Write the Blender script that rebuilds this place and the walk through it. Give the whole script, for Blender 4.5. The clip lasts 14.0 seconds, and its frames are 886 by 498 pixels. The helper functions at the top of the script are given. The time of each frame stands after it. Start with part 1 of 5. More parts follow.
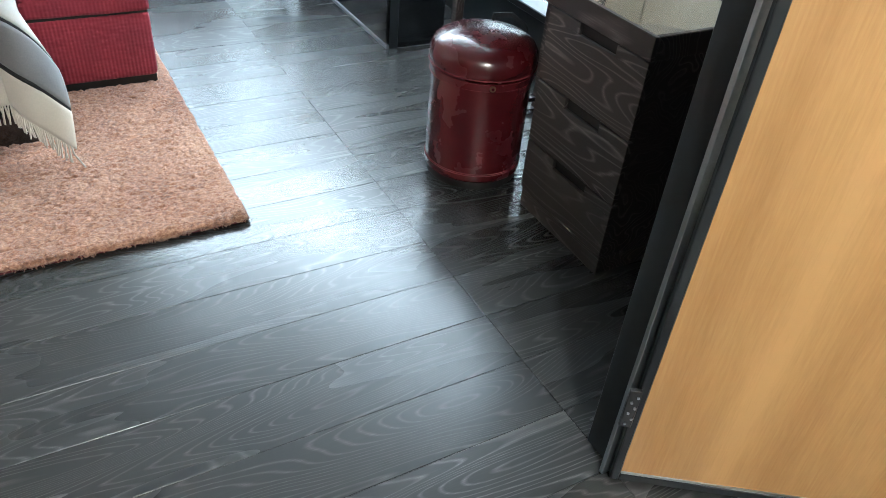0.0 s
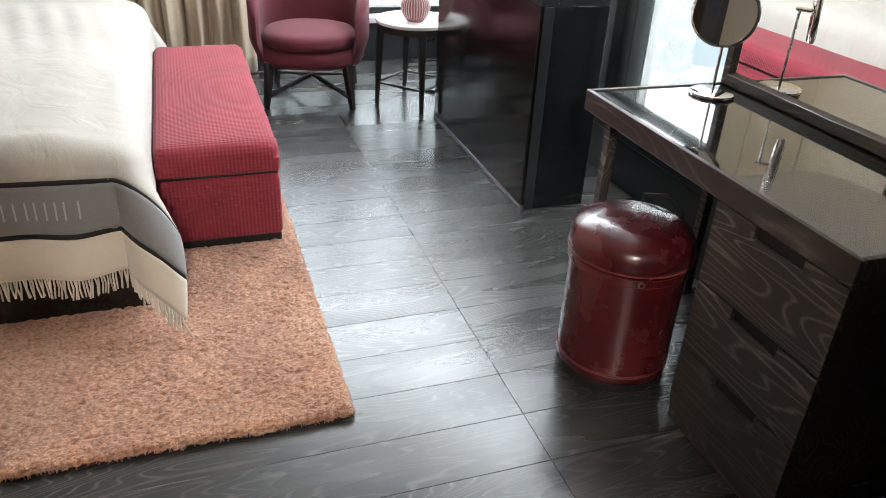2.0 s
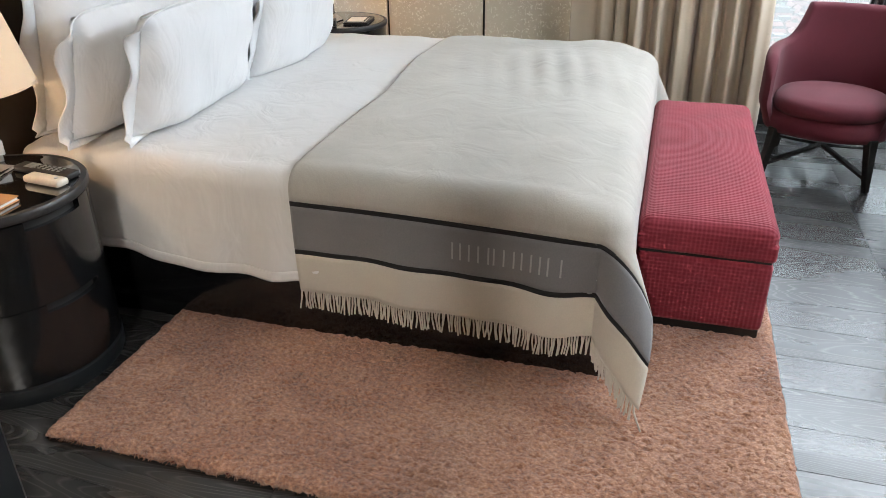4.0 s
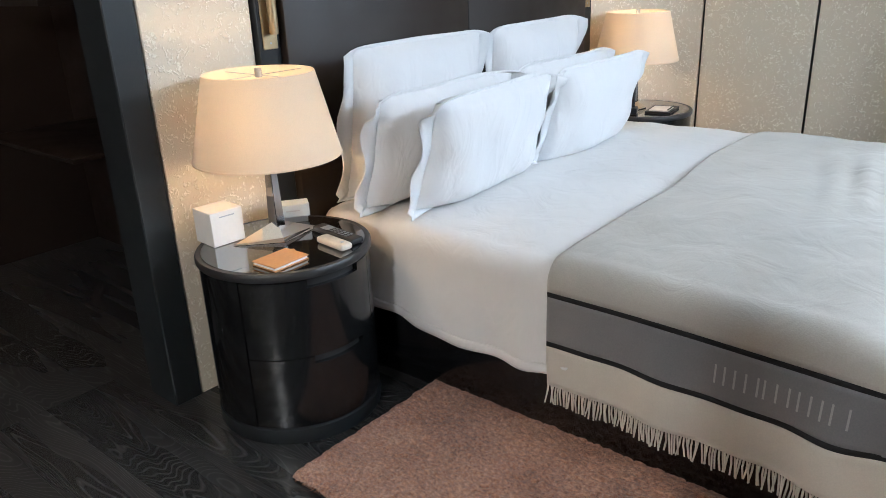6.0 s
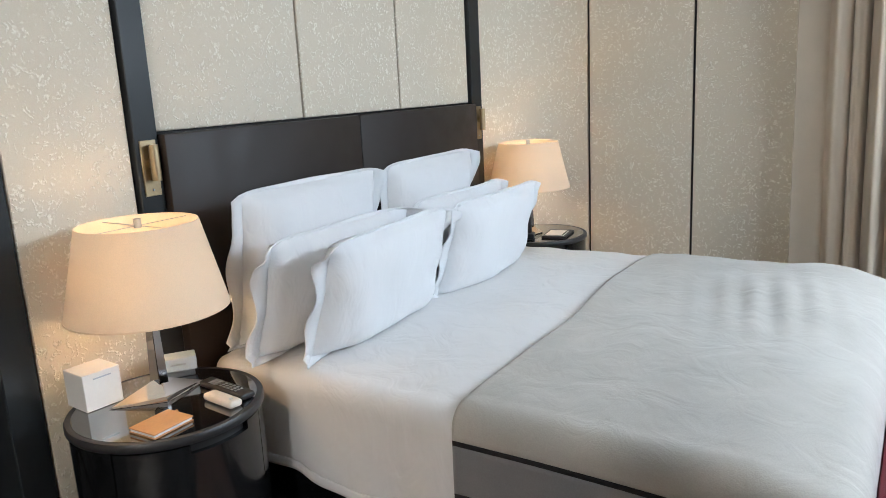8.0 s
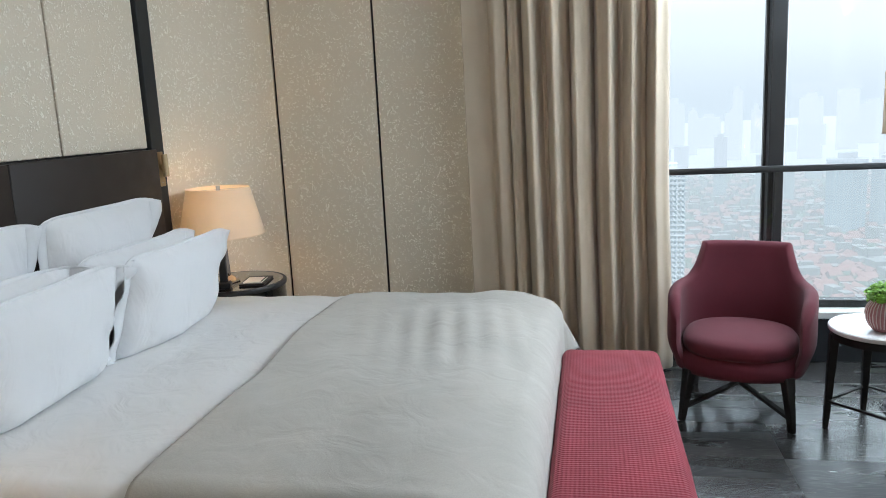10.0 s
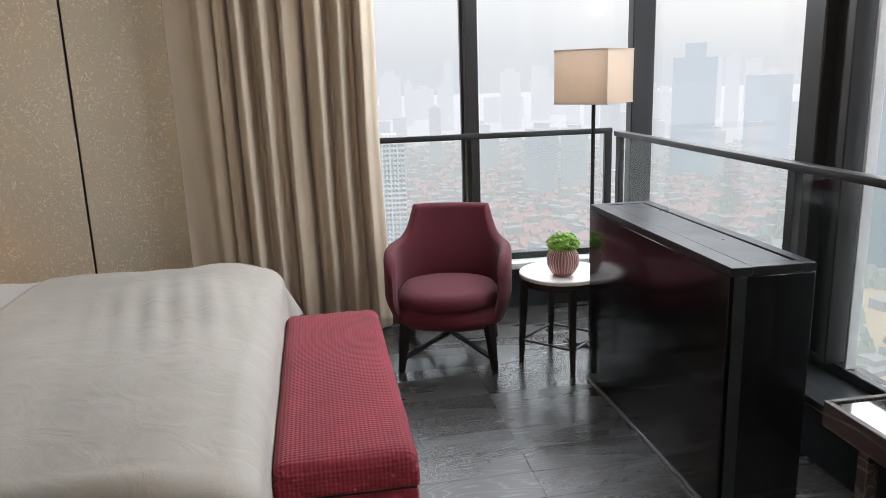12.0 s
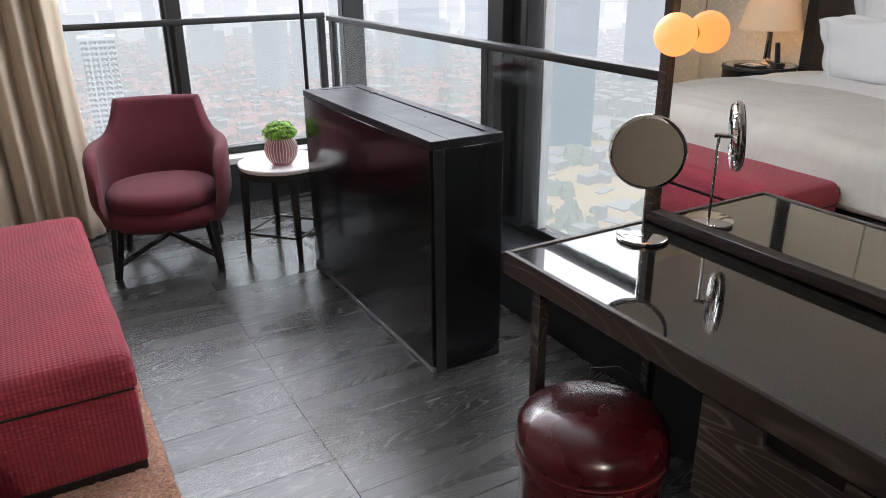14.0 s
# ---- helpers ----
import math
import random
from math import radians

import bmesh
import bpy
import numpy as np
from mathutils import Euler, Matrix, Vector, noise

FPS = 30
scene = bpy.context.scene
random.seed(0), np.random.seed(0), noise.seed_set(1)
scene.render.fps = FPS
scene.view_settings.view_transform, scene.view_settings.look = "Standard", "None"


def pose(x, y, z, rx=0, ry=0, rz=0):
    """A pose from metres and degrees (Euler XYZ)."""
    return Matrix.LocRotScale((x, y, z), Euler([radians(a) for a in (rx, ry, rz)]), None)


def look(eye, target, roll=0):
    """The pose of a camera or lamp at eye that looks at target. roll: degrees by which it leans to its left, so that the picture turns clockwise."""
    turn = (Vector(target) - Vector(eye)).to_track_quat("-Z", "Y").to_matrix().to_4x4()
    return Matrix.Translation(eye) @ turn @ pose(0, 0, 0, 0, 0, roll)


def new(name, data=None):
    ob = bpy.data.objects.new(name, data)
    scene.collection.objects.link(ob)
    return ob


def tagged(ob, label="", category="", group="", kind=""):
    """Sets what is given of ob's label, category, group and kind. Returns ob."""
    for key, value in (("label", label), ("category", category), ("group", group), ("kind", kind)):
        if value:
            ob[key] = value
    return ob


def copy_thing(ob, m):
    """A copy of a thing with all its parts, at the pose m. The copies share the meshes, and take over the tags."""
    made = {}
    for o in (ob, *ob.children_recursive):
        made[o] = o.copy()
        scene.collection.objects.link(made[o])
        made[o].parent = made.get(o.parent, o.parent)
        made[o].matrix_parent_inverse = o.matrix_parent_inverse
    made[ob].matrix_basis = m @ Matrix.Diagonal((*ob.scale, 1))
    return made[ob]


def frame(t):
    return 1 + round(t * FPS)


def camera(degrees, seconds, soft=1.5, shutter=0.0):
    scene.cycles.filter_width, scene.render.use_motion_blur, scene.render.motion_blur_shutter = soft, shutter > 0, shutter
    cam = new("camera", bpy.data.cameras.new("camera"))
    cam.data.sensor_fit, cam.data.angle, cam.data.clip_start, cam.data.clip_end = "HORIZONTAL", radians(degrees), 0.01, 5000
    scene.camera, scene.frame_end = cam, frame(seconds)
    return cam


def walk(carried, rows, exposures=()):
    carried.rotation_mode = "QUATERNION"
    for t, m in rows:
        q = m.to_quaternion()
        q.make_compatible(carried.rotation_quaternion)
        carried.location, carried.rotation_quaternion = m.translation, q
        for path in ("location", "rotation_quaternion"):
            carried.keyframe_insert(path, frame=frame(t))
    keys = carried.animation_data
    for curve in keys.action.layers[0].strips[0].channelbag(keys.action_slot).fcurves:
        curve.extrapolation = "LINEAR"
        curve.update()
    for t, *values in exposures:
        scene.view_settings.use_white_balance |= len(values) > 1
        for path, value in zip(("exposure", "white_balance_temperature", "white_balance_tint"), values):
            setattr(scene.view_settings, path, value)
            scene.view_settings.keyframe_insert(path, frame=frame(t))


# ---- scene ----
cam = camera(61.3, 14.0, soft=0.9)
PATH = [
    (0, (-0.953, -1.28, 1.41), (-0.108, 0.074, 0.204), 5.8),
    (0.5, (-0.945, -1.188, 1.429), (-0.115, 0.232, 0.291), 3.7),
    (1, (-0.879, -1.102, 1.438), (-0.07, 0.376, 0.361), 3.0),
    (1.5, (-0.81, -1.007, 1.447), (-0.066, 0.544, 0.428), 3.0),
    (2, (-0.806, -0.926, 1.451), (-0.211, 0.718, 0.48), 3.0),
    (2.5, (-0.875, -0.852, 1.46), (-0.506, 0.871, 0.515), 2.3),
    (3, (-0.935, -0.773, 1.479), (-0.844, 0.994, 0.547), 1.5),
    (3.5, (-0.952, -0.708, 1.484), (-1.156, 1.054, 0.561), 0.4),
    (4, (-0.942, -0.632, 1.477), (-1.449, 1.073, 0.563), -0.6),
    (6.5, (-0.892, -0.465, 1.515), (-2.151, 0.951, 0.875), -1.8),
    (7, (-0.923, -0.43, 1.537), (-2.164, 1.038, 0.983), -2.0),
    (9.5, (-0.885, -0.303, 1.566), (-1.462, 1.579, 1.209), -2.8),
    (10, (-0.816, -0.275, 1.563), (-1.206, 1.653, 1.203), -2.8),
    (10.5, (-0.788, -0.296, 1.554), (-0.988, 1.662, 1.194), -2.5),
    (11, (-0.781, -0.3, 1.563), (-0.799, 1.663, 1.183), -2.2),
    (11.5, (-0.79, -0.31, 1.57), (-0.622, 1.639, 1.153), -1.9),
    (12, (-0.765, -0.352, 1.556), (-0.445, 1.568, 1.094), -1.8),
    (12.5, (-0.726, -0.389, 1.537), (-0.254, 1.481, 1.007), -1.5),
    (13, (-0.678, -0.414, 1.518), (-0.059, 1.39, 0.917), -1.3),
    (13.5, (-0.654, -0.429, 1.513), (0.117, 1.288, 0.836), -1.0),
    (14, (-0.673, -0.416, 1.509), (0.246, 1.201, 0.774), -0.6),
]
EXPOSURES = [(0, 1.68, 5500, 1), (1, 1.6, 5900, 7), (2, 1.45, 6400, 10), (3, 1.2, 6400, 11), (4, 1.0, 6200, 10), (6.5, 1.04, 5550, 8), (9.5, 0.62, 5900, 8), (10.5, 0.56, 5900, 6), (11, 0.55, 6400, 10), (12.5, 0.4, 6600, 15), (14, 0.58, 6500, 17)]
walk(cam, [(t, look(eye, target, roll)) for t, eye, target, roll in PATH], EXPOSURES)

# ---- world, daylight ----
world = bpy.data.worlds.new("overcast")
scene.world = world
world.use_nodes = True
wn, wl = world.node_tree.nodes, world.node_tree.links
sky = wn.new("ShaderNodeTexSky")
sky.sky_type, sky.sun_disc = "NISHITA", False
sky.sun_elevation, sky.sun_rotation = radians(50), radians(60)
sky.dust_density, sky.air_density = 6.0, 1.0
bg_sky, bg_cloud, both = wn["Background"], wn.new("ShaderNodeBackground"), wn.new("ShaderNodeAddShader")
wl.new(sky.outputs["Color"], bg_sky.inputs["Color"])
bg_sky.inputs["Strength"].default_value = 0.05
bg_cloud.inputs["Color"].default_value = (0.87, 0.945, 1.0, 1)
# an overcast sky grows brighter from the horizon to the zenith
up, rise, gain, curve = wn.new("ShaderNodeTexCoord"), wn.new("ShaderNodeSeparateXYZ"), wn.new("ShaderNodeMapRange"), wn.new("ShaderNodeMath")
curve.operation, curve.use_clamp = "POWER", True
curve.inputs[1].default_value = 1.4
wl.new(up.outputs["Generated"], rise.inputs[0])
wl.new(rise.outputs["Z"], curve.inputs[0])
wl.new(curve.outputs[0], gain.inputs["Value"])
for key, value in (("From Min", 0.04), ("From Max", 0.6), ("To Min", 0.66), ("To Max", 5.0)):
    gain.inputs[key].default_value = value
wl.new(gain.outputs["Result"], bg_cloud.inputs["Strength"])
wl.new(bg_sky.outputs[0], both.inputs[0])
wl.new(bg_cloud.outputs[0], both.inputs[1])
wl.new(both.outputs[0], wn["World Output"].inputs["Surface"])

sun_data = bpy.data.lights.new("sun", "SUN")
sun_data.energy, sun_data.angle, sun_data.color = 0.6, radians(40), (1.0, 0.97, 0.93)
sun = new("sun", sun_data)
sun.matrix_world = pose(0, 0, 30, 40, 0, -60)


def area(name, place, aim, w, h, watts, color):
    d = bpy.data.lights.new(name, "AREA")
    d.shape, d.size, d.size_y, d.energy, d.color = "RECTANGLE", w, h, watts, color
    ob = new(name, d)
    ob.matrix_world = look(place, aim)
    return ob


def point(name, place, watts, color, r=0.03):
    d = bpy.data.lights.new(name, "POINT")
    d.energy, d.color, d.shadow_soft_size = watts, color, r
    ob = new(name, d)
    ob.location = place
    return ob


DAY, WARM = (0.88, 0.95, 1.0), (1.0, 0.60, 0.28)
# the sky's light in the upper part of the two window openings
area("window_light_north", (0.15, 4.35, 2.50), (-0.6, 2.0, 2.38), 2.1, 0.46, 30, DAY)
area("window_light_east", (1.26, 2.7, 2.50), (-1.4, 2.2, 2.35), 3.1, 0.46, 42, DAY)
point("lamp_light_near", (-2.94, 1.02, 1.02), 2.0, WARM)
point("lamp_light_far", (-2.963, 3.77, 1.02), 2.0, WARM)
point("floor_lamp_light", (0.752, 3.6, 1.52), 0.9, WARM)
point("globe_light", (0.867, 1.045, 1.305), 0.6, WARM, 0.05)
# unseen fill lamp in the hall, added to brighten the door and bed side
point("hall_fill", (-1.1, -2.75, 2.45), 88, (1.0, 0.92, 0.83), 0.16)

# ---- materials ----
def mat(name):
    m = bpy.data.materials.new(name)
    m.use_nodes = True
    return m, m.node_tree.nodes, m.node_tree.links, m.node_tree.nodes["Principled BSDF"]


def coords(n, l, scale=(1, 1, 1), world_space=False, shift=False):
    mp = n.new("ShaderNodeMapping")
    mp.inputs["Scale"].default_value = scale
    if world_space:
        l.new(n.new("ShaderNodeNewGeometry").outputs["Position"], mp.inputs["Vector"])
    else:
        l.new(n.new("ShaderNodeTexCoord").outputs["Object"], mp.inputs["Vector"])
    if shift:
        info, mul = n.new("ShaderNodeObjectInfo"), n.new("ShaderNodeVectorMath")
        mul.operation = "SCALE"
        mul.inputs[0].default_value = (7.3, 3.1, 5.7)
        l.new(info.outputs["Random"], mul.inputs["Scale"])
        l.new(mul.outputs[0], mp.inputs["Location"])
    return mp.outputs["Vector"]


def noise_tex(n, l, vec, scale, detail=4.0, rough=0.55, distort=0.0):
    t = n.new("ShaderNodeTexNoise")
    t.inputs["Scale"].default_value, t.inputs["Detail"].default_value = scale, detail
    t.inputs["Roughness"].default_value, t.inputs["Distortion"].default_value = rough, distort
    l.new(vec, t.inputs["Vector"])
    return t.outputs["Fac"]


def ramp(n, l, fac, stops):
    r = n.new("ShaderNodeValToRGB")
    while len(r.color_ramp.elements) < len(stops):
        r.color_ramp.elements.new(0.5)
    for e, (p, c) in zip(r.color_ramp.elements, stops):
        e.position, e.color = p, (*c, 1) if len(c) == 3 else c
    l.new(fac, r.inputs["Fac"])
    return r.outputs["Color"]


def grey(v):
    return (v, v, v)


def math_node(n, l, op, a, b):
    m = n.new("ShaderNodeMath")
    m.operation = op
    for i, v in enumerate((a, b)):
        if isinstance(v, (int, float)):
            m.inputs[i].default_value = v
        else:
            l.new(v, m.inputs[i])
    return m.outputs[0]


def bump(n, l, p, height, strength, distance, normal=None):
    b = n.new("ShaderNodeBump")
    b.inputs["Strength"].default_value, b.inputs["Distance"].default_value = strength, distance
    l.new(height, b.inputs["Height"])
    if normal is not None:
        l.new(normal, b.inputs["Normal"])
    l.new(b.outputs["Normal"], p.inputs["Normal"])
    return b.outputs["Normal"]


def plain(name, color, rough=0.5, metal=0.0, vary=0.12, scale=6.0, fine=90.0, bump_d=0.0004, coat=0.0, rough_vary=0.08):
    """A surface with soft stains at one scale, fine grain at another."""
    m, n, l, p = mat(name)
    vec = coords(n, l)
    a, b = noise_tex(n, l, vec, scale), noise_tex(n, l, vec, fine, 3.0)
    s = math_node(n, l, "ADD", math_node(n, l, "MULTIPLY", a, 0.65), math_node(n, l, "MULTIPLY", b, 0.35))
    lo, hi = [max(0, c * (1 - vary)) for c in color], [min(1, c * (1 + vary)) for c in color]
    l.new(ramp(n, l, s, [(0.3, lo), (0.7, hi)]), p.inputs["Base Color"])
    l.new(ramp(n, l, a, [(0.3, grey(max(0.02, rough - rough_vary))), (0.7, grey(min(1, rough + rough_vary)))]), p.inputs["Roughness"])
    p.inputs["Metallic"].default_value = metal
    p.inputs["Coat Weight"].default_value = coat
    p.inputs["Coat Roughness"].default_value = 0.08
    if bump_d:
        bump(n, l, p, b, 0.5, bump_d)
    return m


def wood(name, dark, light, rough, world_space=False, along="x", shift=True, grain=1.0, relief=0.0012, soft=0.3, lines=26.0, spec=0.5):
    """Wire-brushed oak: fine streaks along the board and wide cathedral figure."""
    m, n, l, p = mat(name)
    s = {"x": (1.3, 9.0, 9.0), "y": (9.0, 1.3, 9.0), "z": (9.0, 9.0, 1.3)}[along]
    vec = coords(n, l, tuple(c * grain for c in s), world_space, shift)
    f = {"x": (9, 330, 330), "y": (330, 9, 330), "z": (330, 330, 9)}[along]
    fine_vec = coords(n, l, f, world_space, shift)
    field = noise_tex(n, l, vec, 0.55, 2.0, 0.45, 0.25)
    rings = math_node(n, l, "PINGPONG", math_node(n, l, "MULTIPLY", field, lines), 0.5)
    rings = math_node(n, l, "MULTIPLY", rings, 2.0)
    fine = noise_tex(n, l, fine_vec, 1.0, 4.0, 0.65)
    big = noise_tex(n, l, vec, 0.35, 3.0)
    p.inputs["Specular IOR Level"].default_value = spec
    fig = ramp(n, l, rings, [(0.0, grey(1.0)), (0.17, grey(0.5)), (0.36, grey(0.0))])
    fleck = ramp(n, l, fine, [(0.5, grey(0.0)), (0.72, grey(1.0))])
    mask = math_node(n, l, "MULTIPLY", fig, math_node(n, l, "ADD", math_node(n, l, "MULTIPLY", fleck, 0.6), 0.5))
    mask = math_node(n, l, "ADD", mask, math_node(n, l, "MULTIPLY", fleck, 0.07))
    mask = math_node(n, l, "MULTIPLY", mask, ramp(n, l, big, [(0.42, grey(soft)), (0.62, grey(1.0))]))
    l.new(ramp(n, l, mask, [(0.0, dark), (0.9, light)]), p.inputs["Base Color"])
    l.new(ramp(n, l, big, [(0.25, grey(rough - 0.06)), (0.75, grey(rough + 0.08))]), p.inputs["Roughness"])
    h = math_node(n, l, "ADD", math_node(n, l, "MULTIPLY", mask, -1.0), math_node(n, l, "MULTIPLY", big, 0.12))
    bump(n, l, p, h, 0.6, relief)
    return m


def fabric(name, color, weave=900.0, rough=0.9, vary=0.15, relief=0.0005, sheen=0.3, crease=0.0):
    m, n, l, p = mat(name)
    vec = coords(n, l)
    soft, thread = noise_tex(n, l, vec, 5.0), noise_tex(n, l, vec, weave / 3, 2.0)
    s = math_node(n, l, "ADD", math_node(n, l, "MULTIPLY", soft, 0.5), math_node(n, l, "MULTIPLY", thread, 0.5))
    l.new(ramp(n, l, s, [(0.3, [c * (1 - vary) for c in color]), (0.7, [min(1, c * (1 + vary)) for c in color])]), p.inputs["Base Color"])
    p.inputs["Roughness"].default_value = rough
    p.inputs["Sheen Weight"].default_value = sheen
    nrm = bump(n, l, p, thread, 0.5, relief)
    if crease:
        cr = noise_tex(n, l, coords(n, l, (1, 1, 0.5)), 7.0, 3.0, 0.5, 1.2)
        bump(n, l, p, cr, 0.6, crease, nrm)
    return m


def waffle(name, color, cell=0.012):
    """Waffle weave: a grid of small raised cells."""
    m, n, l, p = mat(name)
    vec = coords(n, l)
    sep = n.new("ShaderNodeSeparateXYZ")
    l.new(vec, sep.inputs[0])
    waves = []
    for axis in ("X", "Y", "Z"):
        w = math_node(n, l, "SINE", math_node(n, l, "MULTIPLY", sep.outputs[axis], 2 * math.pi / cell), 0)
        waves.append(w)
    h = math_node(n, l, "ADD", math_node(n, l, "ADD", waves[0], waves[1]), waves[2])
    soft, thread = noise_tex(n, l, vec, 6.0), noise_tex(n, l, vec, 420.0, 2.0)
    mix = math_node(n, l, "ADD", math_node(n, l, "MULTIPLY", h, 0.01), math_node(n, l, "ADD", math_node(n, l, "MULTIPLY", soft, 0.5), math_node(n, l, "MULTIPLY", thread, 0.4)))
    l.new(ramp(n, l, mix, [(0.15, [c * 0.6 for c in color]), (0.75, [min(1, c * 1.3) for c in color])]), p.inputs["Base Color"])
    p.inputs["Roughness"].default_value = 0.9
    p.inputs["Sheen Weight"].default_value = 0.06
    bump(n, l, p, h, 0.7, 0.0008)
    return m


def embossed(name, color, pale):
    """Cream wall silk with raised leaf figures."""
    m, n, l, p = mat(name)
    vec = coords(n, l, (1, 1, 1), True)
    warp = n.new("ShaderNodeTexVoronoi")
    warp.feature = "F1"
    warp.inputs["Scale"].default_value = 36.0
    nz = n.new("ShaderNodeTexNoise")
    nz.inputs["Scale"].default_value, nz.inputs["Detail"].default_value = 14.0, 5.0
    l.new(vec, nz.inputs["Vector"])
    mixv = n.new("ShaderNodeMix")
    mixv.data_type = "VECTOR"
    mixv.inputs["Factor"].default_value = 0.24
    l.new(vec, mixv.inputs["A"])
    l.new(nz.outputs["Color"], mixv.inputs["B"])
    l.new(mixv.outputs["Result"], warp.inputs["Vector"])
    leaf = ramp(n, l, warp.outputs["Distance"], [(0.12, grey(1.0)), (0.42, grey(0.0))])
    clump = ramp(n, l, noise_tex(n, l, vec, 6.0, 2.0), [(0.30, grey(0.12)), (0.50, grey(1.0))])
    scratch = ramp(n, l, noise_tex(n, l, coords(n, l, (1, 1, 0.6), True), 55.0, 4.0, 0.7), [(0.38, grey(0.4)), (0.6, grey(1.0))])
    fig = math_node(n, l, "MULTIPLY", math_node(n, l, "MULTIPLY", leaf, clump), scratch)
    thread = noise_tex(n, l, vec, 260.0, 2.0)
    tone = math_node(n, l, "ADD", math_node(n, l, "MULTIPLY", fig, 0.75), math_node(n, l, "MULTIPLY", thread, 0.3))
    l.new(ramp(n, l, tone, [(0.08, color), (0.62, pale)]), p.inputs["Base Color"])
    l.new(ramp(n, l, fig, [(0.0, grey(0.7)), (1.0, grey(0.5))]), p.inputs["Roughness"])
    h = math_node(n, l, "ADD", fig, math_node(n, l, "MULTIPLY", thread, 0.12))
    bump(n, l, p, h, 0.85, 0.0040)
    return m


def glass_mat(name, tint, gloss=0.07):
    m, n, l, p = mat(name)
    n.remove(p)
    tr, gl, mix, fr = n.new("ShaderNodeBsdfTransparent"), n.new("ShaderNodeBsdfGlossy"), n.new("ShaderNodeMixShader"), n.new("ShaderNodeLayerWeight")
    tr.inputs["Color"].default_value = (*tint, 1)
    gl.inputs["Roughness"].default_value = 0.02
    fr.inputs["Blend"].default_value = 0.5
    steep = math_node(n, l, "POWER", fr.outputs["Facing"], 4.0)
    l.new(math_node(n, l, "ADD", math_node(n, l, "MULTIPLY", steep, 0.35), gloss * 0.4), mix.inputs[0])
    l.new(tr.outputs[0], mix.inputs[1])
    l.new(gl.outputs[0], mix.inputs[2])
    l.new(mix.outputs[0], n["Material Output"].inputs["Surface"])
    return m


def mirror_mat(name, tint, rough=0.01):
    m, n, l, p = mat(name)
    p.inputs["Base Color"].default_value = (*tint, 1)
    p.inputs["Metallic"].default_value, p.inputs["Roughness"].default_value = 1.0, rough
    return m


def shade_mat(name, color, through_it):
    m, n, l, p = mat(name)
    vec = coords(n, l)
    t = noise_tex(n, l, vec, 300.0, 2.0)
    c = ramp(n, l, t, [(0.3, [k * 0.92 for k in color]), (0.7, color)])
    l.new(c, p.inputs["Base Color"])
    p.inputs["Roughness"].default_value = 0.85
    tl, mix = n.new("ShaderNodeBsdfTranslucent"), n.new("ShaderNodeMixShader")
    l.new(c, tl.inputs["Color"])
    mix.inputs[0].default_value = through_it
    l.new(p.outputs[0], mix.inputs[1])
    l.new(tl.outputs[0], mix.inputs[2])
    l.new(mix.outputs[0], n["Material Output"].inputs["Surface"])
    return m


def glow_mat(name, color, strength, base=(0.8, 0.8, 0.8)):
    m, n, l, p = mat(name)
    p.inputs["Base Color"].default_value = (*base, 1)
    p.inputs["Emission Color"].default_value = (*color, 1)
    p.inputs["Emission Strength"].default_value = strength
    return m


def city_mat(name, wall, glaze, haze, haze_strength, floor_h=3.4, bay=3.0, share=0.45):
    """Far buildings: storeys and bays of windows, with haze painted into emission and base colour by distance."""
    m, n, l, p = mat(name)
    sep = n.new("ShaderNodeSeparateXYZ")
    l.new(n.new("ShaderNodeNewGeometry").outputs["Position"], sep.inputs[0])
    def bands(v, size):
        return math_node(n, l, "LESS_THAN", math_node(n, l, "FRACT", math_node(n, l, "MULTIPLY", v, 1.0 / size), 0), share)
    across = math_node(n, l, "ADD", sep.outputs["X"], math_node(n, l, "MULTIPLY", sep.outputs["Y"], 0.77))
    win = math_node(n, l, "MULTIPLY", bands(sep.outputs["Z"], floor_h), bands(across, bay))
    # distance from the origin sets how much haze is painted in
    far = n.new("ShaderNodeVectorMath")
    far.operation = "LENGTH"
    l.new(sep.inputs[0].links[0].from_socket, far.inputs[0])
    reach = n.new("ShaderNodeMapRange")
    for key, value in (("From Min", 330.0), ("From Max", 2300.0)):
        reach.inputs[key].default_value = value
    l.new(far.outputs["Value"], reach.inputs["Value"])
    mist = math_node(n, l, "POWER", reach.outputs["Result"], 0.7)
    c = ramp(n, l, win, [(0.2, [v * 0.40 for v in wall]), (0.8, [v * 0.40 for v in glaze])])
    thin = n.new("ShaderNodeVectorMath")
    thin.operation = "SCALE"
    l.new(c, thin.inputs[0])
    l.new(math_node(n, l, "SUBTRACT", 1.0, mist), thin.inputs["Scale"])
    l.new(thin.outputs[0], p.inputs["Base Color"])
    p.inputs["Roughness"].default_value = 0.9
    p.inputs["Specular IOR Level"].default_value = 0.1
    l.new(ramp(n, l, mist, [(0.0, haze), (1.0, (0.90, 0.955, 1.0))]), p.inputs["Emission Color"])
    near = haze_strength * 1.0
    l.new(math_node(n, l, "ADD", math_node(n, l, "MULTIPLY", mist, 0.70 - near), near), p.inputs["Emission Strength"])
    return m


